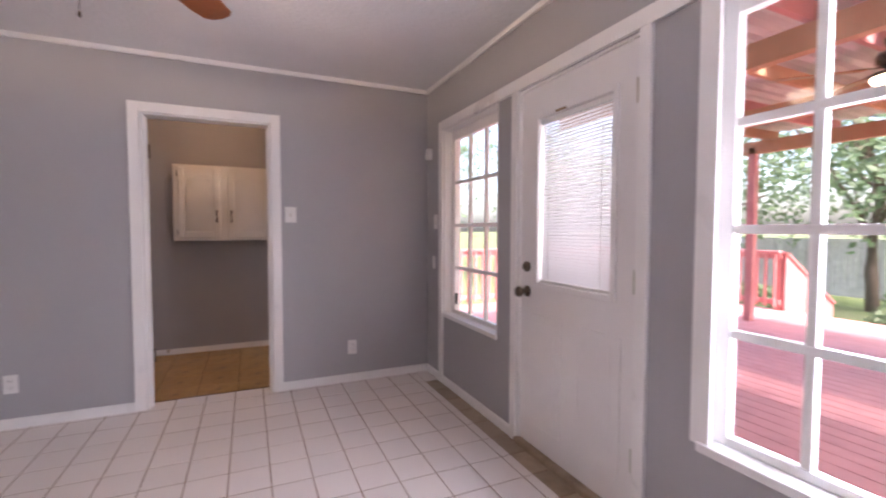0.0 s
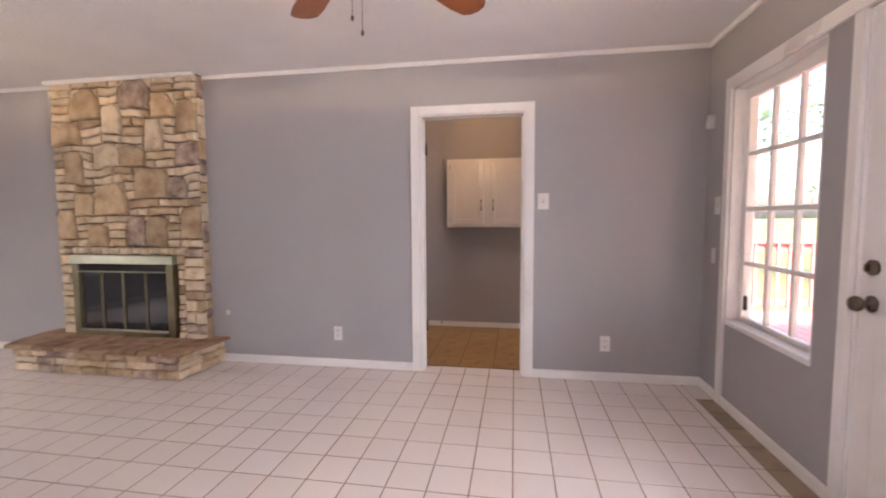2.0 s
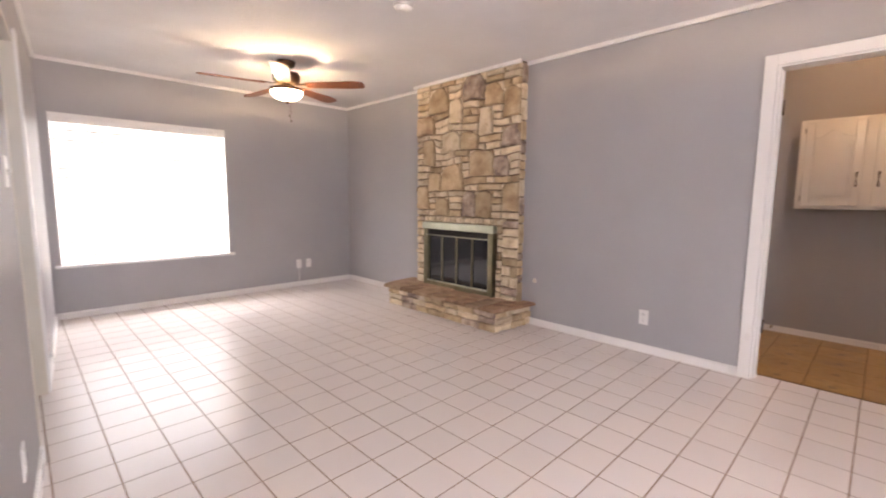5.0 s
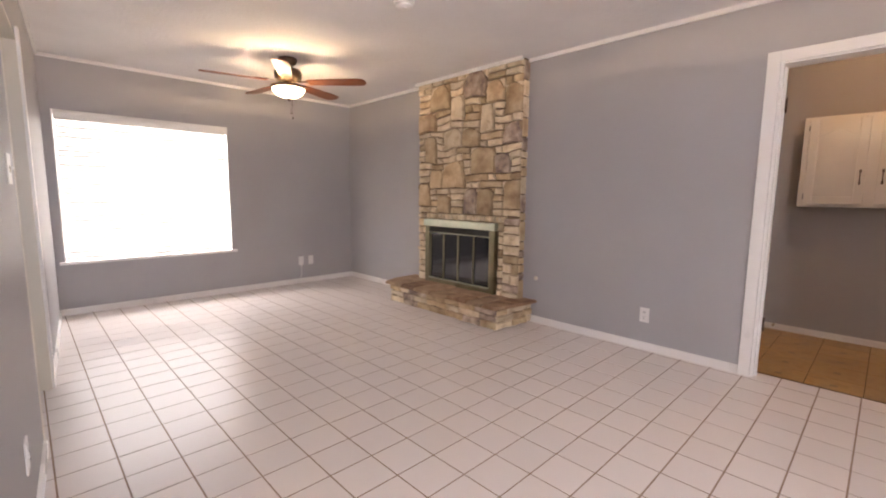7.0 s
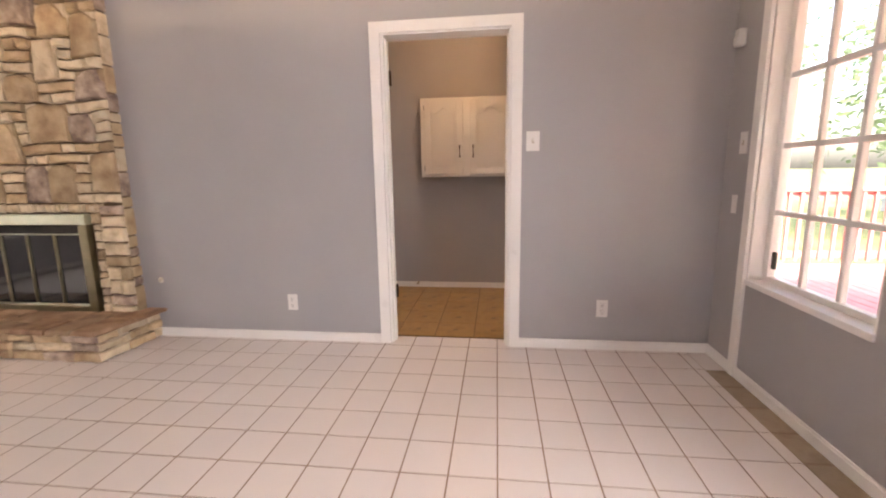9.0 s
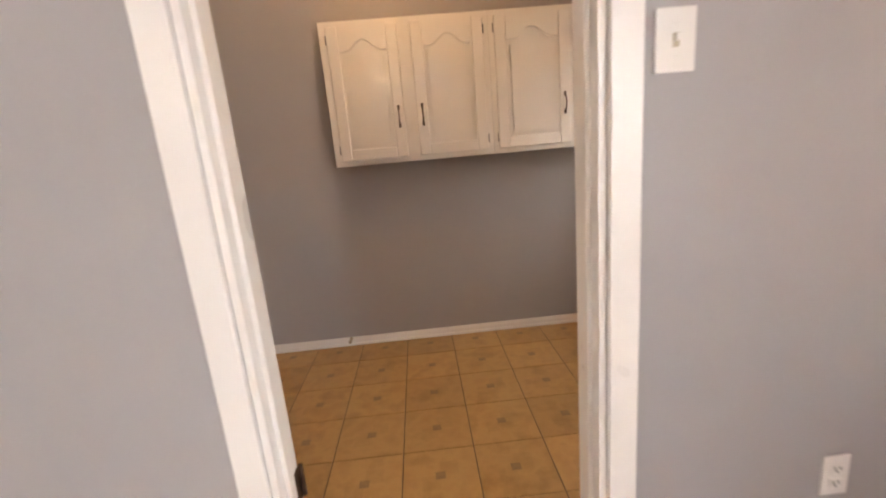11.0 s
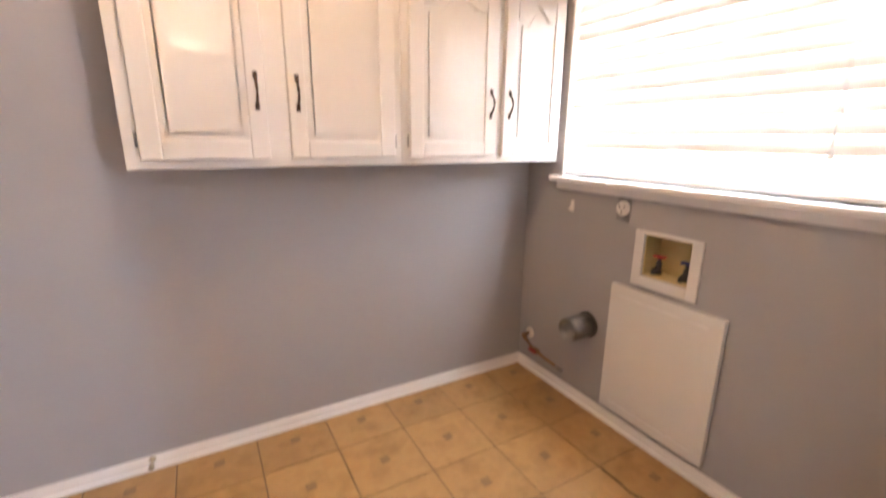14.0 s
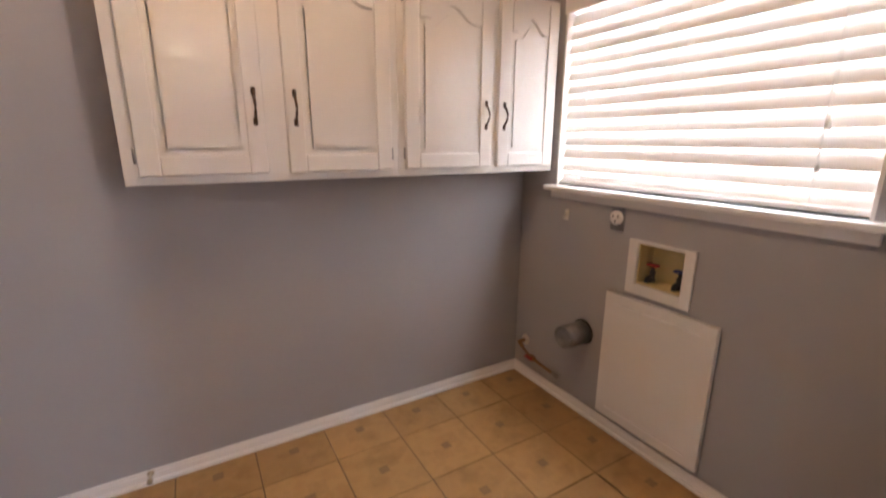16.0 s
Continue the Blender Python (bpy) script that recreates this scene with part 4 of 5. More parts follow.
fan = ceiling_fan(0.735, 42, "bronze ceiling fan with cherry blades and a lit bowl")
fan.matrix_basis = pose(-5.55, -1.56, H)
copy_thing(fan, pose(-1.9, -1.85, H, 0, 0, 17))
for fx, fy in ((-5.55, -1.56), (-1.9, -1.85)):
    for i in range(3):
        a = radians(30 + 120 * i)
        lamp("fan_bulb", "POINT", L_FAN, WARM, Matrix.Translation((fx + 0.118 * math.cos(a), fy + 0.118 * math.sin(a), H - 0.252)), radius=0.016)

sm = thing("smoke_detector", (-3.85, -1.555, H), "white round smoke detector on the ceiling", "smoke detector")
part("base", lathe([(0.0, 0), (0.068, -0.001), (0.068, -0.012), (0.062, -0.016), (0.0, -0.016)], Matrix.Translation((-3.85, -1.555, H))), M_PLASTIC, sm)
part("dome", lathe([(0.056, -0.016), (0.054, -0.03), (0.042, -0.038), (0.0, -0.04)], Matrix.Translation((-3.85, -1.555, H))), M_PLASTIC, sm)
part("test_button", lathe([(0.012, -0.04), (0.011, -0.043), (0.0, -0.044)], Matrix.Translation((-3.83, -1.555, H)), 12), M_PLASTIC, sm)


# ---- wall plates ----
def outlet(m, label, w=0.072, h=0.116, kind="outlet"):
    """A plate in the local x-z plane, its face looking along -y."""
    o = thing("wall_outlet" if kind == "outlet" else "light_switch", (0, 0, 0), label, "outlet" if kind == "outlet" else "light switch", "wall plates")
    part("plate", boxes((-w / 2, w / 2, -0.006, 0, -h / 2, h / 2), bevel=0.0025), M_PLASTIC, o)
    if kind == "outlet":
        for s in (-1, 1):
            r = part("receptacle", boxes((-0.017, 0.017, -0.009, -0.006, s * 0.021 - 0.014, s * 0.021 + 0.014), bevel=0.003), M_PLASTIC, o)
            part("slot", boxes((-0.008, -0.0055, -0.0098, -0.0088, s * 0.021 - 0.002, s * 0.021 + 0.008), (0.0055, 0.008, -0.0098, -0.0088, s * 0.021 - 0.002, s * 0.021 + 0.008), (-0.0025, 0.0025, -0.0098, -0.0088, s * 0.021 - 0.010, s * 0.021 - 0.006)), M_SLOT, r)
    elif kind == "switch":
        part("toggle_frame", boxes((-0.006, 0.006, -0.0085, -0.006, -0.013, 0.013)), M_HINGE, o)
        part("toggle", boxes((-0.0045, 0.0045, -0.018, -0.0085, -0.002, 0.010), bevel=0.0015), M_PLASTIC, o)
    for s in (-1, 1):
        part("screw", lathe([(0.003, 0), (0.003, 0.001), (0.0, 0.0014)], Matrix.Translation((0, -0.006, s * (0.0 if kind == "outlet" else 0.03))) @ Matrix.Rotation(radians(90), 4, "X"), 8), M_PLASTIC, o)
    o.matrix_basis = m
    return o


o1 = outlet(pose(-2.79, 0, 0.279), "white double outlet low on the grey wall")
copy_thing(o1, pose(-0.667, 0, 0.281))
outlet(pose(-1.132, 0, 1.355), "white single light switch beside the laundry doorway", 0.082, 0.12, "switch")
copy_thing(o1, pose(XW, -0.65, 0.30, 0, 0, -90) @ Matrix.Rotation(radians(180), 4, "Z"))
blank = outlet(pose(XW, -0.79, 0.30, 0, 0, 90), "white cable plate low on the wall beside an outlet", 0.07, 0.116, "blank")
outlet(pose(0, -0.187, 1.308, 0, 0, -90) , "white light switch between corner and window", 0.07, 0.118, "switch")
outlet(pose(0, -0.15, 0.968, 0, 0, -90), "small white blank plate under the switch", 0.05, 0.105, "blank")
se = thing("alarm_sensor", (0, -0.08, 1.88), "small white motion sensor high by the corner", "sensor")
part("housing", boxes((-0.042, 0, -0.108, -0.055, 1.835, 1.925), bevel=0.008), M_PLASTIC, se)
part("lens", boxes((-0.047, -0.042, -0.102, -0.061, 1.845, 1.885), bevel=0.002), M_TRIM, se)
cb = thing("cable_jack", (-3.80, 0, 0.43), "small round brass-and-white coaxial jack", "cable jack")
TOY = Matrix.Rotation(radians(90), 4, "X")
part("ring", lathe([(0.022, 0), (0.022, 0.003), (0.012, 0.006), (0.0, 0.006)], Matrix.Translation((-3.80, 0, 0.425)) @ TOY, 16), M_CREAM, cb)
part("connector", lathe([(0.006, 0.005), (0.006, 0.016), (0.0, 0.016)], Matrix.Translation((-3.80, 0, 0.425)) @ TOY, 10), M_HINGE, cb)
ca = tagged(part("loose_cable", tube([(XW + 0.01, -0.79, 0.25), (XW + 0.03, -0.80, 0.12), (XW + 0.05, -0.86, 0.03), (XW + 0.08, -0.95, 0.008), (XW + 0.05, -1.05, 0.008), (XW + 0.04, -1.12, 0.008)], 0.004), M_PLASTIC), "thin white cable hanging to the floor", "cable")
ob = outlet(SOUTH @ pose(3.5, 0, 0.30, 0, 0, 180), "white outlet on the wall near the opening", kind="outlet")
outlet(SOUTH @ pose(3.08, 0, 1.28, 0, 0, 180), "white switch on the wall beside the opening", 0.115, 0.118, "switch")

SITE["m"] = LAUNDRY_PLACE
# ---- laundry ----
ll = thing("ceiling_light", (-1.75, 0.75, HL), "round lit glass ceiling light in the laundry", "ceiling light")
part("pan", lathe([(0.0, 0), (0.15, -0.001), (0.15, -0.02), (0.14, -0.025)], Matrix.Translation((-1.75, 0.75, HL))), M_PLASTIC, ll)
part("diffuser", lathe([(0.135, -0.022), (0.13, -0.05), (0.09, -0.085), (0.0, -0.10)], Matrix.Translation((-1.75, 0.75, HL))), M_BOWL, ll)
lamp("laundry_bulb", "POINT", L_LAMP, (1.0, 0.52, 0.22), Matrix.Translation((-1.773, 1.062, 2.59)), radius=0.06)

# wall cabinets: two units of two doors
CZ0, CZ1, CY = 1.133, 1.862, 1.425


def wave(x0, x1, z):
    """The arched upper edge of a cathedral door panel, from x0 to x1."""
    pts = []
    for i in range(17):
        u = i / 16
        k = abs(2 * u - 1)
        pts.append((x0 + (x1 - x0) * u, z + 0.055 * (0.5 + 0.5 * math.cos(math.pi * min(k / 0.72, 1)))))
    return pts


def cabinet_door(unit, x0, x1, z0, z1, hinge_left):
    y = CY
    d = part("door", boxes((x0, x1, y - 0.012, y - 0.002, z0, z1), bevel=0.002), M_CAB, unit)
    w = 0.058
    TOZ = Matrix(((1, 0, 0, 0), (0, 0, -1, 0), (0, 1, 0, 0), (0, 0, 0, 1)))
    top = wave(x0 + w, x1 - w, z1 - 0.125)
    bmr = prism(top + [(x1 - w, z1 - 0.001), (x0 + w, z1 - 0.001)], 0.012, 0.0205, 0.004, Matrix.Translation((0, y, 0)) @ TOZ)
    part("arched_rail", bmr, M_CAB, d)
    part("stile", boxes((x0 + 0.001, x0 + w, y - 0.0205, y - 0.012, z0 + 0.001, z1 - 0.001), bevel=0.004), M_CAB, d)
    part("stile", boxes((x1 - w, x1 - 0.001, y - 0.0205, y - 0.012, z0 + 0.001, z1 - 0.001), bevel=0.004), M_CAB, d)
    part("bottom_rail", boxes((x0 + w, x1 - w, y - 0.0205, y - 0.012, z0 + 0.001, z0 + w), bevel=0.004), M_CAB, d)
    inner = wave(x0 + w + 0.02, x1 - w - 0.02, z1 - 0.148)
    field = prism(inner + [(x1 - w - 0.02, z0 + w + 0.02), (x0 + w + 0.02, z0 + w + 0.02)], 0.011, 0.0165, 0.0045, Matrix.Translation((0, y, 0)) @ TOZ)
    part("raised_field", field, M_CAB, d)
    hx = x1 - 0.03 if hinge_left else x0 + 0.03
    hz, yy = 1.372, y - 0.0205
    pts = [(hx, yy - 0.002, hz - 0.052)] + [(hx, yy - 0.004 - 0.022 * math.sin(math.pi * i / 8), hz - 0.04 + 0.01 * i) for i in range(9)] + [(hx, yy - 0.002, hz + 0.052)]
    h = part("handle", tube(pts, 0.0042, 8), M_BRONZE, d, "dark bronze arched pull")
    for s in (-1, 1):
        part("handle_foot", boxes((hx - 0.007, hx + 0.007, yy - 0.004, yy, hz + s * 0.046 - 0.012, hz + s * 0.046 + 0.012), bevel=0.002), M_BRONZE, d)
    kx = x0 - 0.004 if hinge_left else x1 + 0.004
    for kz in (z0 + 0.06, z1 - 0.06):
        part("hinge", lathe([(0.004, kz - 0.022), (0.004, kz + 0.022)], Matrix.Translation((kx, y - 0.008, 0)), 8), M_STEEL, d, "small steel hinge")


for ux0, ux1, ds in ((-2.088, -1.213, ((-2.05, -1.688, True), (-1.622, -1.245, False))), (-1.2125, XR - 0.003, ((-1.185, -0.787, True), (-0.752, -0.432, False)))):
    cu = thing("wall_cabinet", ((ux0 + ux1) / 2, CY + 0.1, CZ0), "glossy white wall cabinet with two cathedral-panel doors", "cabinet", "laundry wall cabinets")
    part("body", boxes((ux0, ux1, CY, YB - 0.001, CZ0, CZ1), bevel=0.002), M_CAB, cu)
    for a, b, hl in ds:
        cabinet_door(cu, a, b, CZ0 + 0.028, CZ1 - 0.028, hl)

# door to the next room in the left wall
ldr = thing("door_2", (XL, 1.1, 0), "closed white slab door with dark hinges", "door", kind="structure")
part("door_slab", boxes((XL - 0.035, XL - 0.002, LD[0] + 0.004, LD[1] - 0.004, 0.012, LD[2] - 0.004), bevel=0.002), M_DOOR, ldr)
for hz in (1.78, 1.02, 0.25):
    part("hinge", boxes((XL - 0.006, XL + 0.006, LD[1] - 0.018, LD[1] + 0.002, hz - 0.045, hz + 0.045), bevel=0.002), M_BRONZE, ldr, "dark bronze hinge")
lc = thing("door_casing_laundry_left", (XL, 1.1, 0), "white casing running into the room corner", "door casing", kind="structure")
part("upright", boxes((XL, XL + 0.016, LD[1] + 0.004, LD[1] + 0.075, 0, LD[2] + 0.07), bevel=0.004), M_TRIM, lc)
part("upright", boxes((XL, XL + 0.016, LD[0] - 0.075, LD[0] - 0.004, 0, LD[2] + 0.07), bevel=0.004), M_TRIM, lc)
part("head", boxes((XL, XL + 0.016, LD[0] - 0.004, LD[1] + 0.004, LD[2] + 0.002, LD[2] + 0.07), bevel=0.004), M_TRIM, lc)

# washer supply box
wb = thing("washer_supply_box", (XR, 0.81, 0.67), "white framed recessed box with two taps", "supply box")
part("frame", boxes((XR - 0.014, XR, 0.675, BX[0], 0.672, 0.895), (XR - 0.014, XR, BX[1], 0.945, 0.672, 0.895), (XR - 0.014, XR, BX[0], BX[1], 0.672, BX[2]), (XR - 0.014, XR, BX[0], BX[1], BX[3], 0.895), bevel=0.003), M_CAB, wb)
part("liner", boxes((XR, XR + 0.09, BX[0], BX[0] + 0.004, BX[2], BX[3]), (XR, XR + 0.09, BX[1] - 0.004, BX[1], BX[2], BX[3]), (XR, XR + 0.09, BX[0], BX[1], BX[2], BX[2] + 0.004), (XR, XR + 0.09, BX[0], BX[1], BX[3] - 0.004, BX[3]), (XR + 0.09, XR + 0.094, BX[0], BX[1], BX[2], BX[3])), M_YELLOW, wb, "yellowed plastic liner")
for vy, vm, vl in ((0.865, M_RED, "red tap handle"), (0.752, M_BLUE, "blue tap handle")):
    v = part("tap", lathe([(0.014, 0.0), (0.014, 0.02), (0.010, 0.024), (0.012, 0.05), (0.007, 0.054), (0.007, 0.07)], Matrix.Translation((XR + 0.04, vy, BX[2] + 0.004)), 12), M_SLOT, wb, "dark brass tap")
    part("tap_outlet", tube([(XR + 0.04, vy, BX[2] + 0.035), (XR + 0.012, vy, BX[2] + 0.03), (XR + 0.004, vy, BX[2] + 0.012)], 0.009), M_SLOT, v)
    part("tap_handle", boxes((XR + 0.028, XR + 0.052, vy - 0.024, vy + 0.024, BX[2] + 0.072, BX[2] + 0.084), bevel=0.005), vm, v, vl)
    part("tap_flange", lathe([(0.02, 0), (0.02, 0.004), (0.0, 0.005)], Matrix.Translation((XR + 0.04, vy, BX[2] + 0.004)), 14), M_YELLOW, wb)

# cabinet door used as an access panel
ap = thing("access_panel", (XR, 0.79, 0.05), "white cabinet door leaning on the wall as cover", "panel")
part("board", boxes((XR - 0.026, XR - 0.002, 0.56, 1.022, 0.079, 0.652), bevel=0.003), M_CAB, ap)
part("groove_rail", boxes((XR - 0.030, XR - 0.026, 0.61, 0.975, 0.604, 0.612), bevel=0.002), M_TRIM, ap)
part("groove_rail", boxes((XR - 0.030, XR - 0.026, 0.61, 0.975, 0.120, 0.128), bevel=0.002), M_TRIM, ap)

TOW = Matrix.Rotation(radians(-90), 4, "Y")
du = thing("dryer_duct", (XR, 1.15, 0.40), "short galvanised round duct stub out of the wall", "duct")
part("pipe", lathe([(0.052, -0.01), (0.052, 0.13), (0.049, 0.13), (0.049, 0.0), (0.0, -0.002)], Matrix.Translation((XR, 1.15, 0.405)) @ TOW @ Matrix.Rotation(radians(0), 4, "X")), M_STEEL, du)
part("wall_ring", lathe([(0.052, 0.0), (0.06, 0.0), (0.058, 0.003), (0.052, 0.004)], Matrix.Translation((XR, 1.15, 0.405)) @ TOW), M_SLOT, du)
gv = thing("gas_valve", (XR, 1.53, 0.2), "small brass gas valve with thin pipe", "gas valve")
part("escutcheon", lathe([(0.03, 0), (0.03, 0.004), (0.012, 0.012), (0.0, 0.012)], Matrix.Translation((XR, 1.535, 0.205)) @ TOW), M_CREAM, gv)
part("nipple", tube([(XR, 1.535, 0.205), (XR - 0.05, 1.535, 0.203), (XR - 0.055, 1.50, 0.19)], 0.011), M_COPPER, gv)
part("valve_body", boxes((XR - 0.07, XR - 0.04, 1.405, 1.455, 0.145, 0.17), bevel=0.008), M_COPPER, gv)
part("valve_handle", boxes((XR - 0.085, XR - 0.07, 1.40, 1.45, 0.16, 0.172), bevel=0.003), M_RED, gv, "worn red lever")
part("feed_pipe", tube([(XR - 0.055, 1.505, 0.192), (XR - 0.055, 1.44, 0.16), (XR - 0.05, 1.35, 0.145), (XR - 0.05, 1.275, 0.14)], 0.007), M_COPPER, gv)
part("end_fitting", tube([(XR - 0.05, 1.275, 0.14), (XR - 0.05, 1.235, 0.137)], 0.013), M_STEEL, gv)
po = thing("dryer_outlet", (XR, 1.018, 0.965), "round dryer outlet on a grey plate", "outlet")
part("plate", boxes((XR - 0.006, XR, 0.985, 1.05, 0.912, 1.018), bevel=0.002), M_STEEL, po)
part("face", lathe([(0.029, 0), (0.029, 0.01), (0.026, 0.013), (0.0, 0.013)], Matrix.Translation((XR - 0.006, 1.018, 0.965)) @ TOW), M_PLASTIC, po, "white round face with slots")
for ang in (30, 150, 270):
    a = radians(ang)
    part("slot", boxes((XR - 0.0205, XR - 0.0185, 1.018 + 0.014 * math.cos(a) - 0.002, 1.018 + 0.014 * math.cos(a) + 0.002, 0.965 + 0.014 * math.sin(a) - 0.006, 0.965 + 0.014 * math.sin(a) + 0.006)), M_SLOT, po)
hk = thing("wall_hook", (XR, 1.30, 0.94), "small white adhesive hook", "hook")
part("back", boxes((XR - 0.005, XR, 1.29, 1.31, 0.912, 0.962), bevel=0.002), M_PLASTIC, hk)
part("prong", tube([(XR - 0.005, 1.30, 0.945), (XR - 0.012, 1.30, 0.925), (XR - 0.018, 1.30, 0.92), (XR - 0.02, 1.30, 0.93)], 0.004), M_PLASTIC, hk)
ds = thing("door_stop", (-2.18, YB - BT, 0.05), "small metal door stop on the baseboard", "door stop")
part("stem", lathe([(0.012, 0.0), (0.012, 0.003), (0.006, 0.005), (0.006, 0.04), (0.01, 0.042), (0.01, 0.055), (0.0, 0.056)], Matrix.Translation((-2.18, YB - BT, 0.045)) @ Matrix.Rotation(radians(90), 4, "X"), 12), M_HINGE, ds)

SITE["m"] = None

# ---- deck, cover and garden ----
GZ = -0.75
structure("ground", boxes((-400, 400, -400, 400, GZ - 0.5, GZ)), M_GRASS, "patchy green lawn reaching the horizon", "lawn")
deck = thing("deck", (3.4, -0.5, GZ), "red-stained plank deck outside the windows", "deck", kind="structure")
part("joists", boxes((TH + 0.03, 6.75, -7.0, 3.4, -0.42, -0.13)), M_REDWOOD, deck)
pl = mesh_of("plank", boxes((-0.068, 0.068, -5.18, 5.18, -0.03, 0), bevel=0.004), M_DECK)
for i in range(46):
    p = new("plank", pl)
    p.parent = deck
    p.matrix_basis = Matrix.Translation(Vector((TH + 0.11 + i * 0.1435, -1.8, -0.10)) - LOC[deck.name])


def railing(name, a, b, count, label):
    t = thing(name, (*a, -0.1), label, "railing", "deck railings")
    A, B = Vector((*a, 0)), Vector((*b, 0))
    d = (B - A).normalized()
    ang = math.atan2(d.y, d.x)
    L = (B - A).length
    loc = Matrix.Translation(A) @ Matrix.Rotation(ang, 4, "Z")

    def rb(nm, *row):
        bm = boxes(row, bevel=0.004)
        bmesh.ops.transform(bm, matrix=loc, verts=bm.verts)
        part(nm, bm, M_REDWOOD, t)
    rb("top_rail", 0, L, -0.06, 0.06, 0.86, 0.90)
    rb("upper_rail", 0, L, -0.02, 0.02, 0.77, 0.855)
    rb("lower_rail", 0, L, -0.02, 0.02, 0.0, 0.08)
    for i in range(count):
        x = L * (i + 0.5) / count
        rb("baluster", x - 0.019, x + 0.019, -0.058, -0.02, -0.04, 0.85)
    for x in (0.045, L - 0.045):
        rb("post", x - 0.045, x + 0.045, 0.02, 0.11, -0.13, 0.86)


railing("deck_railing", (0.6, 3.3), (6.6, 3.3), 42, "red-stained wooden railing with upright balusters")
railing("deck_railing", (6.65, 3.25), (6.65, 0.75), 18, "red-stained wooden railing with upright balusters")
sr2 = thing("stair_railing", (7.2, 0.7, -0.1), "red wooden rail sloping down beside the steps", "railing")
sl = Matrix.Translation((6.65, 0.7, 0)) @ Matrix(((1, 0, 0, 0), (0, 1, 0, 0), (-0.62, 0, 1, 0), (0, 0, 0, 1)))
for i in range(11):
    bm = boxes((0.02 + i * 0.135, 0.145 + i * 0.135, -0.02, 0.02, -0.05, 0.85), bevel=0.003)
    bmesh.ops.transform(bm, matrix=sl, verts=bm.verts)
    part("board", bm, M_REDWOOD, sr2)
bm = boxes((0, 1.5, -0.05, 0.05, 0.85, 0.89), bevel=0.004)
bmesh.ops.transform(bm, matrix=sl, verts=bm.verts)
part("sloping_rail", bm, M_REDWOOD, sr2)
steps = thing("deck_steps", (7.2, -0.2, GZ), "red wooden steps down to the lawn", "steps")
for i in range(3):
    part("tread", boxes((6.76 + i * 0.3, 7.06 + i * 0.3, -1.2, 0.66, -0.13 - 0.17 * (i + 1), -0.09 - 0.17 * (i + 1)), bevel=0.004), M_DECK, steps)
    part("riser", boxes((6.76 + i * 0.3, 6.79 + i * 0.3, -1.2, 0.66, GZ, -0.13 - 0.17 * (i + 1))), M_REDWOOD, steps)

cover = thing("patio_cover", (2.6, -2, 2.5), "timber patio roof with corrugated metal sheets", "patio cover")
for i, bx in enumerate((0.2, 1.9, 3.6, 5.3)):
    z = 2.62 - 0.03 * i
    part("beam", boxes((bx, bx + 0.09, -6.5, 0.6, z - 0.18, z), bevel=0.006), M_BEAM, cover)
for i in range(10):
    y = -6.2 + i * 0.72
    bm = boxes((0.18, 5.6, y, y + 0.045, 0, 0.13), bevel=0.004)
    bmesh.ops.transform(bm, matrix=Matrix(((1, 0, 0, 0), (0, 1, 0, 0), (-0.018, 0, 1, 2.63), (0, 0, 0, 1))), verts=bm.verts)
    part("rafter", bm, M_BEAM if i % 2 else M_REDWOOD, cover)
bm = bmesh.new()
rows = []
for k in range(146):
    y = -6.6 + k * 0.05
    z = 2.79 + 0.012 * math.sin(k * math.pi / 1.5)
    rows.append((bm.verts.new((0.16, y, z)), bm.verts.new((2.6, y, z - 0.045)), bm.verts.new((2.7, y, z - 0.03)), bm.verts.new((5.8, y, z - 0.09))))
for a, b in zip(rows, rows[1:]):
    for j in (0, 2):
        bm.faces.new((a[j], a[j + 1], b[j + 1], b[j]))
part("metal_sheet", bm, M_ROOFMETAL, cover, "grey corrugated metal roofing")
for px, py in ((5.3, 0.42), (5.3, -5.5)):
    part("post", boxes((px, px + 0.1, py, py + 0.1, -0.1, 2.45), bevel=0.006), M_REDWOOD, cover)
patio_fan = copy_thing(fan, pose(2.75, -2.0, 2.60, 0, 0, 20))
tagged(patio_fan, "bronze patio fan with a lit bowl under the roof")

fence = thing("garden_fence", (15, 0, GZ), "weathered grey board fence behind the garden", "fence")
fb = mesh_of("board", boxes((-0.01, 0.01, -0.07, 0.07, 0, 1.75), bevel=0.003), M_FENCE)
for i in range(230):
    b = new("board", fb)
    b.parent = fence
    b.matrix_basis = Matrix.Translation((0.0, -17 + i * 0.152, 0.0))
for z in (0.4, 1.35):
    part("rail", boxes((15.02, 15.06, -17, 18, GZ + z, GZ + z + 0.09)), M_FENCE, fence)


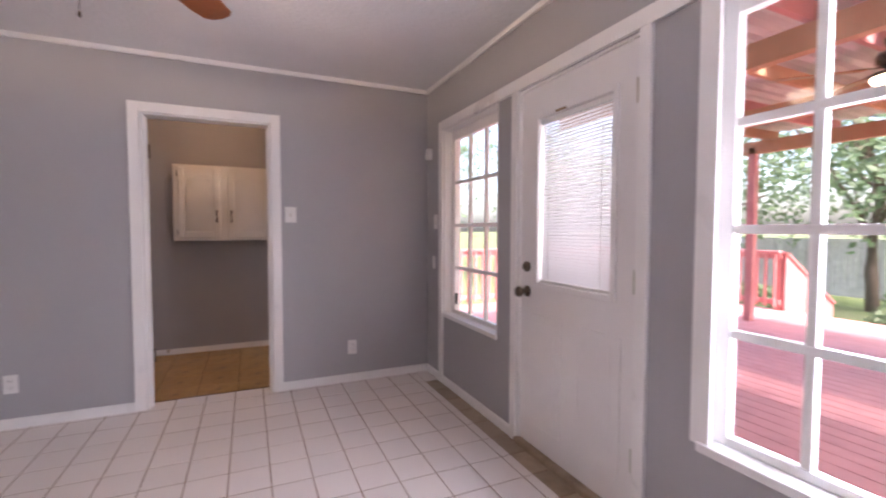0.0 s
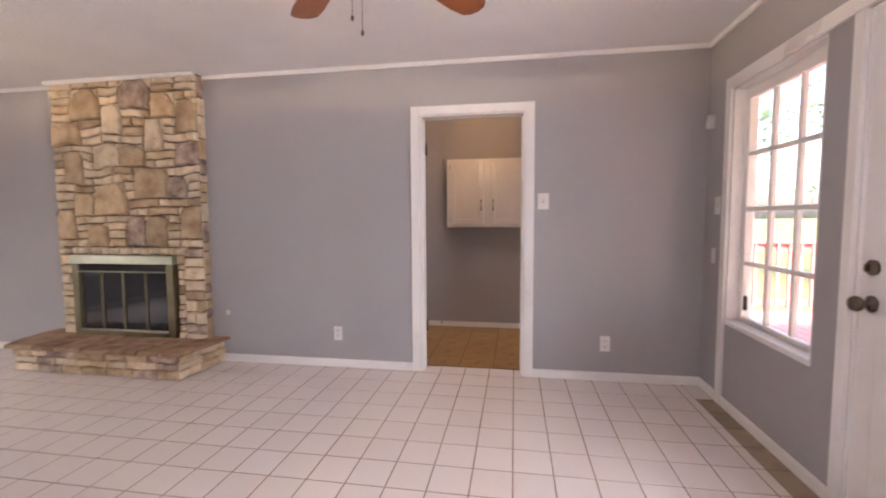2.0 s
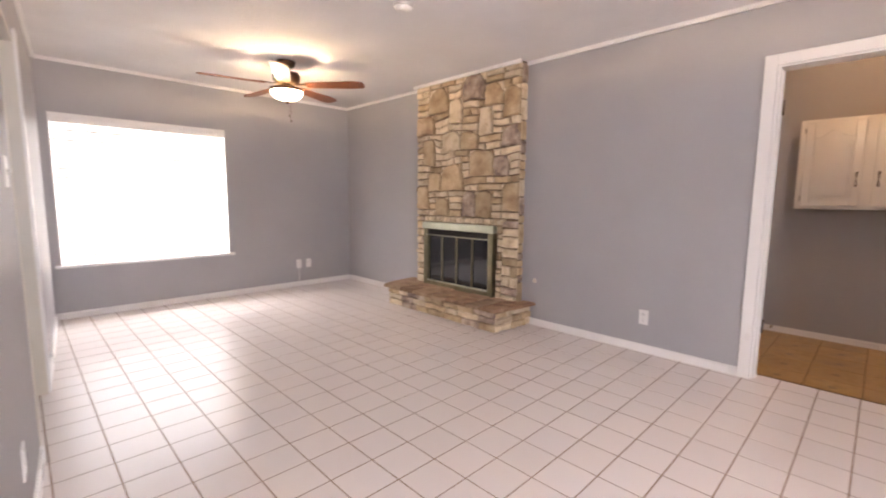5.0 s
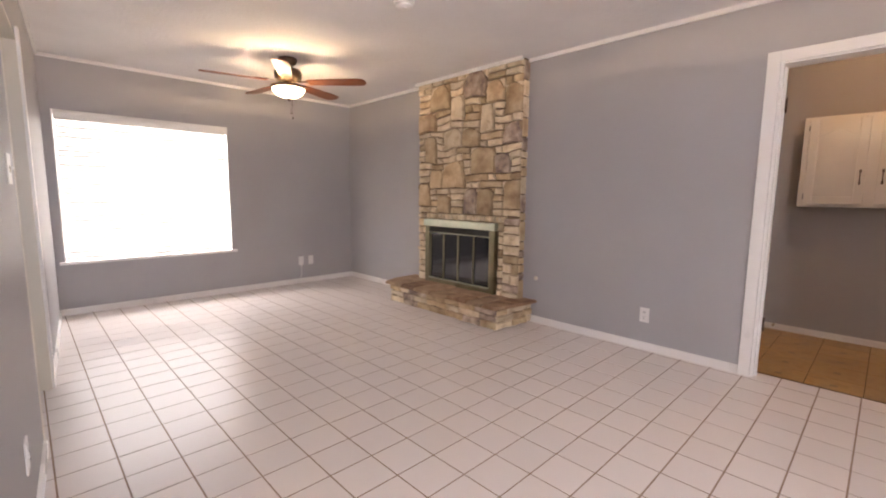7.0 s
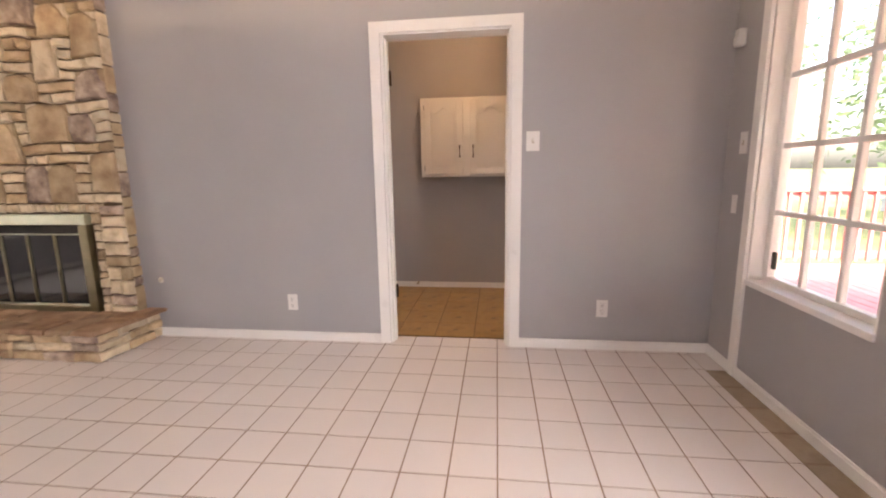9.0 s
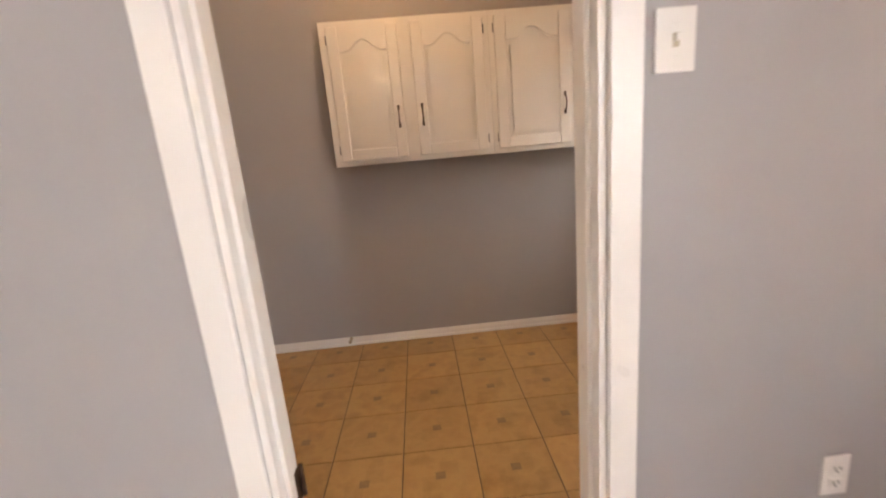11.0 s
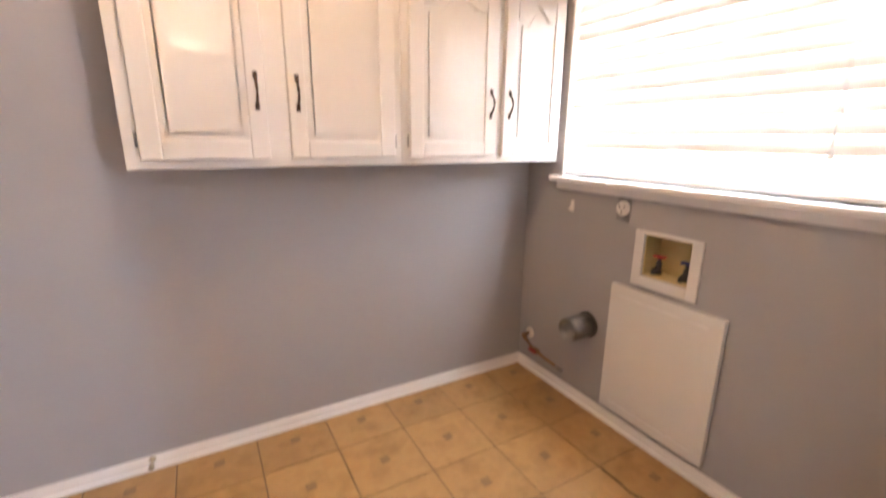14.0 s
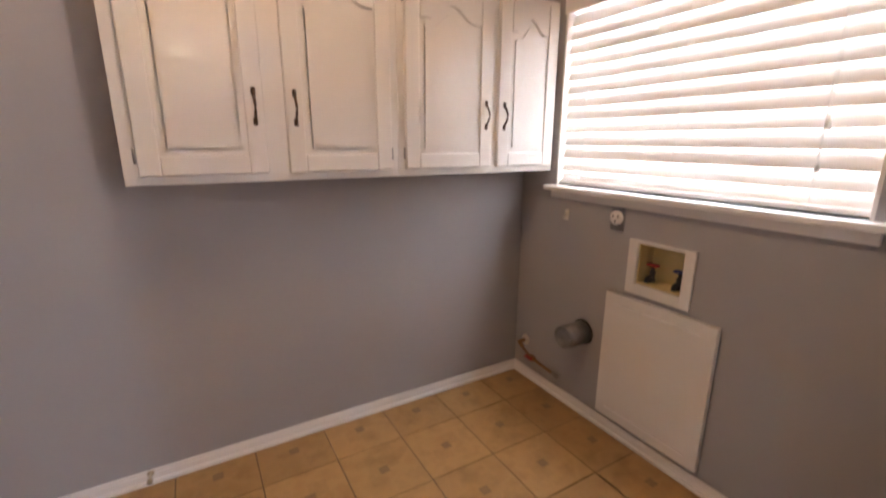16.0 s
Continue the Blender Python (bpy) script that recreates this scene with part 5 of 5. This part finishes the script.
def tree(x, y, h, r, seed, label):
    q = random.Random(seed)
    t = thing("tree", (x, y, GZ), label, "tree", "garden trees")
    t0 = [(x + q.uniform(-0.1, 0.1) * i, y + q.uniform(-0.1, 0.1) * i, GZ + h * 0.16 * i) for i in range(6)]
    bm = tube(t0, 0.12, 9)
    for v in bm.verts:
        k = min((v.co.z - GZ) / (h * 0.8), 1)
        c = Vector(t0[min(int(k * 5), 5)])
        v.co.x, v.co.y = c.x + (v.co.x - c.x) * (1.35 - k), c.y + (v.co.y - c.y) * (1.35 - k)
    trunk = part("trunk", bm, M_BARK, t)
    heads = []
    for i in range(9):
        a, b = Vector(t0[2 + i % 4]), Vector((x + q.uniform(-r, r) * 0.75, y + q.uniform(-r, r) * 0.75, GZ + h * q.uniform(0.45, 0.98)))
        part("limb", tube([a, a.lerp(b, 0.5) + Vector((0, 0, 0.2)), b], 0.035, 6), M_BARK, trunk)
        heads.append(b)
    verts, faces = [], []
    for i in range(2600):
        c = q.choice(heads)
        d = Vector((q.gauss(0, 1), q.gauss(0, 1), q.gauss(0, 0.8))) * r * 0.30
        p = c + d
        s = q.uniform(0.07, 0.15)
        u = Vector((q.gauss(0, 1), q.gauss(0, 1), q.gauss(0, 1))).normalized()
        w = u.orthogonal().normalized() * s * 0.5
        k = len(verts)
        verts += [p - u * s, p + w, p + u * s, p - w]
        faces.append((k, k + 1, k + 2, k + 3))
    me = bpy.data.meshes.new("crown")
    me.from_pydata([tuple(v - LOC[t.name]) for v in verts], [], faces)
    me.materials.append(M_LEAF)
    c = new("crown", me)
    c.parent = t


for i, (tx, ty, th, tr) in enumerate(((11.5, -2.0, 5.2, 2.4), (12.5, 1.8, 6.0, 2.6), (11.0, 5.6, 5.4, 2.5), (13.0, -6.0, 5.6, 2.8), (17.5, 4.0, 7.5, 3.4), (18.0, -1.0, 7.0, 3.4), (17, 9.5, 7.5, 3.6), (9.3, 9.5, 5.5, 2.5), (18.5, -8, 7.0, 3.4), (5.0, 12.5, 6.0, 2.8), (12.5, 14.0, 7.0, 3.2))):
    tree(tx, ty, th, tr, 100 + i, "leafy green garden tree")


def shrub(x, y, r, seed):
    q = random.Random(seed)
    t = thing("shrub", (x, y, GZ), "low leafy green shrub beside the deck", "shrub", "garden shrubs")
    part("stems", tube([(x, y, GZ), (x + 0.05, y, GZ + r * 0.7), (x, y + 0.05, GZ + r * 1.1)], 0.03, 6), M_BARK, t)
    verts, faces = [], []
    for i in range(900):
        d = Vector((q.gauss(0, 1), q.gauss(0, 1), abs(q.gauss(0, 1)))).normalized() * r * q.uniform(0.4, 1.08)
        p, s = d + Vector((0, 0, r * 0.25)), q.uniform(0.05, 0.1)
        u = Vector((q.gauss(0, 1), q.gauss(0, 1), q.gauss(0, 1))).normalized()
        w = u.orthogonal().normalized() * s * 0.5
        k = len(verts)
        verts += [p - u * s, p + w, p + u * s, p - w]
        faces.append((k, k + 1, k + 2, k + 3))
    me = bpy.data.meshes.new("leaves")
    me.from_pydata([tuple(v) for v in verts], [], faces)
    me.materials.append(M_LEAF)
    c = new("leaves", me)
    c.parent = t


for i, (sx, sy, rr) in enumerate(((8.6, -0.4, 0.8), (8.4, 2.2, 0.7), (9.2, 4.5, 0.9), (8.8, -3.0, 0.9), (8.7, -5.0, 0.8))):
    shrub(sx, sy, rr, 300 + i)

# ---- floor tiles ----
PX, PY, G = 0.1935, 0.2115, 0.0068
tile_me = mesh_of("tile", boxes((-PX / 2 + G / 2, PX / 2 - G / 2, -PY / 2 + G / 2, PY / 2 - G / 2, -0.006, 0), bevel=0.0012), M_TILE)
rest = bmesh.new()
x_edge, y_edge = -1.345, -0.2565
for i in range(-30, 8):
    for j in range(-17, 3):
        cx, cy = x_edge + (i + 0.5) * PX, y_edge + (j + 0.5) * PY
        x0, x1, y0, y1 = cx - PX / 2 + G / 2, cx + PX / 2 - G / 2, cy - PY / 2 + G / 2, cy + PY / 2 - G / 2
        x0, x1, y1 = max(x0, XW), min(x1, -0.128), min(y1, 0.118)
        if x1 - x0 < 0.015 or y1 - y0 < 0.015 or (y0 > -0.005 and (x1 < DX0 or x0 > DX1)):
            continue
        whole = x1 - x0 > PX - G - 0.001 and y1 - y0 > PY - G - 0.001
        if whole and cx > -3.5:
            t = new("tile", tile_me)
            t.parent = floor
            t.location = (cx, cy, 0.0012 * math.sin(i * 12.9 + j * 7.3) * 0.4)
        else:
            box(rest, x0, x1, y0, y1, -0.006, 0)
ti = part("tiles", rest, M_TILE_FAR, floor)
ti["kind"] = "stuff"
y = -0.265
k = 0
while y > -3.7:
    y0 = max(y - 0.205, -3.72)
    t = part("border_tile", boxes((-0.124, -BT if not (D1[0] < (y + y0) / 2 < D1[1]) else -0.032, y0 + 0.006, y, -0.006, 0.0012), bevel=0.001), M_STRIP, floor, "brown slate-look border tile")
    y -= 0.211
t = part("border_tile", boxes((-0.124, -BT, -0.26, -BT, -0.006, 0.0), bevel=0.001), M_TILE_FAR, floor)
SITE["m"] = LAUNDRY_PLACE
LP, LG = 0.2865, 0.005
lt_me = mesh_of("tile", boxes((-LP / 2 + LG / 2, LP / 2 - LG / 2, -LP / 2 + LG / 2, LP / 2 - LG / 2, -0.005, 0), bevel=0.001), M_LTILE)
for i in range(-6, 5):
    for j in range(-6, 2):
        cx, cy = -1.532 + (i + 0.5) * LP, 1.378 + (j + 0.5) * LP
        x0, x1, y0, y1 = max(cx - LP / 2 + LG / 2, XL), min(cx + LP / 2 - LG / 2, XR), max(cy - LP / 2 + LG / 2, YF), min(cy + LP / 2 - LG / 2, YB)
        if x1 - x0 < 0.02 or y1 - y0 < 0.02:
            continue
        if x1 - x0 > LP - LG - 0.001 and y1 - y0 > LP - LG - 0.001:
            me = lt_me
        else:
            me = mesh_of("tile", boxes((x0 - cx, x1 - cx, y0 - cy, y1 - cy, -0.005, 0)), M_LTILE)
        t = new("tile", me)
        t.parent = floor_laundry
        t.matrix_basis = LAUNDRY_PLACE @ Matrix.Translation((cx, cy, 0))
crack = part("tile_chip", tube([(-0.673, 0.79, 0.001), (-0.671, 0.70, 0.001), (-0.678, 0.66, 0.001), (-0.664, 0.62, 0.001), (-0.672, 0.52, 0.001)], 0.0035, 5), M_LGROUT, floor_laundry, "dark chipped tile edge")
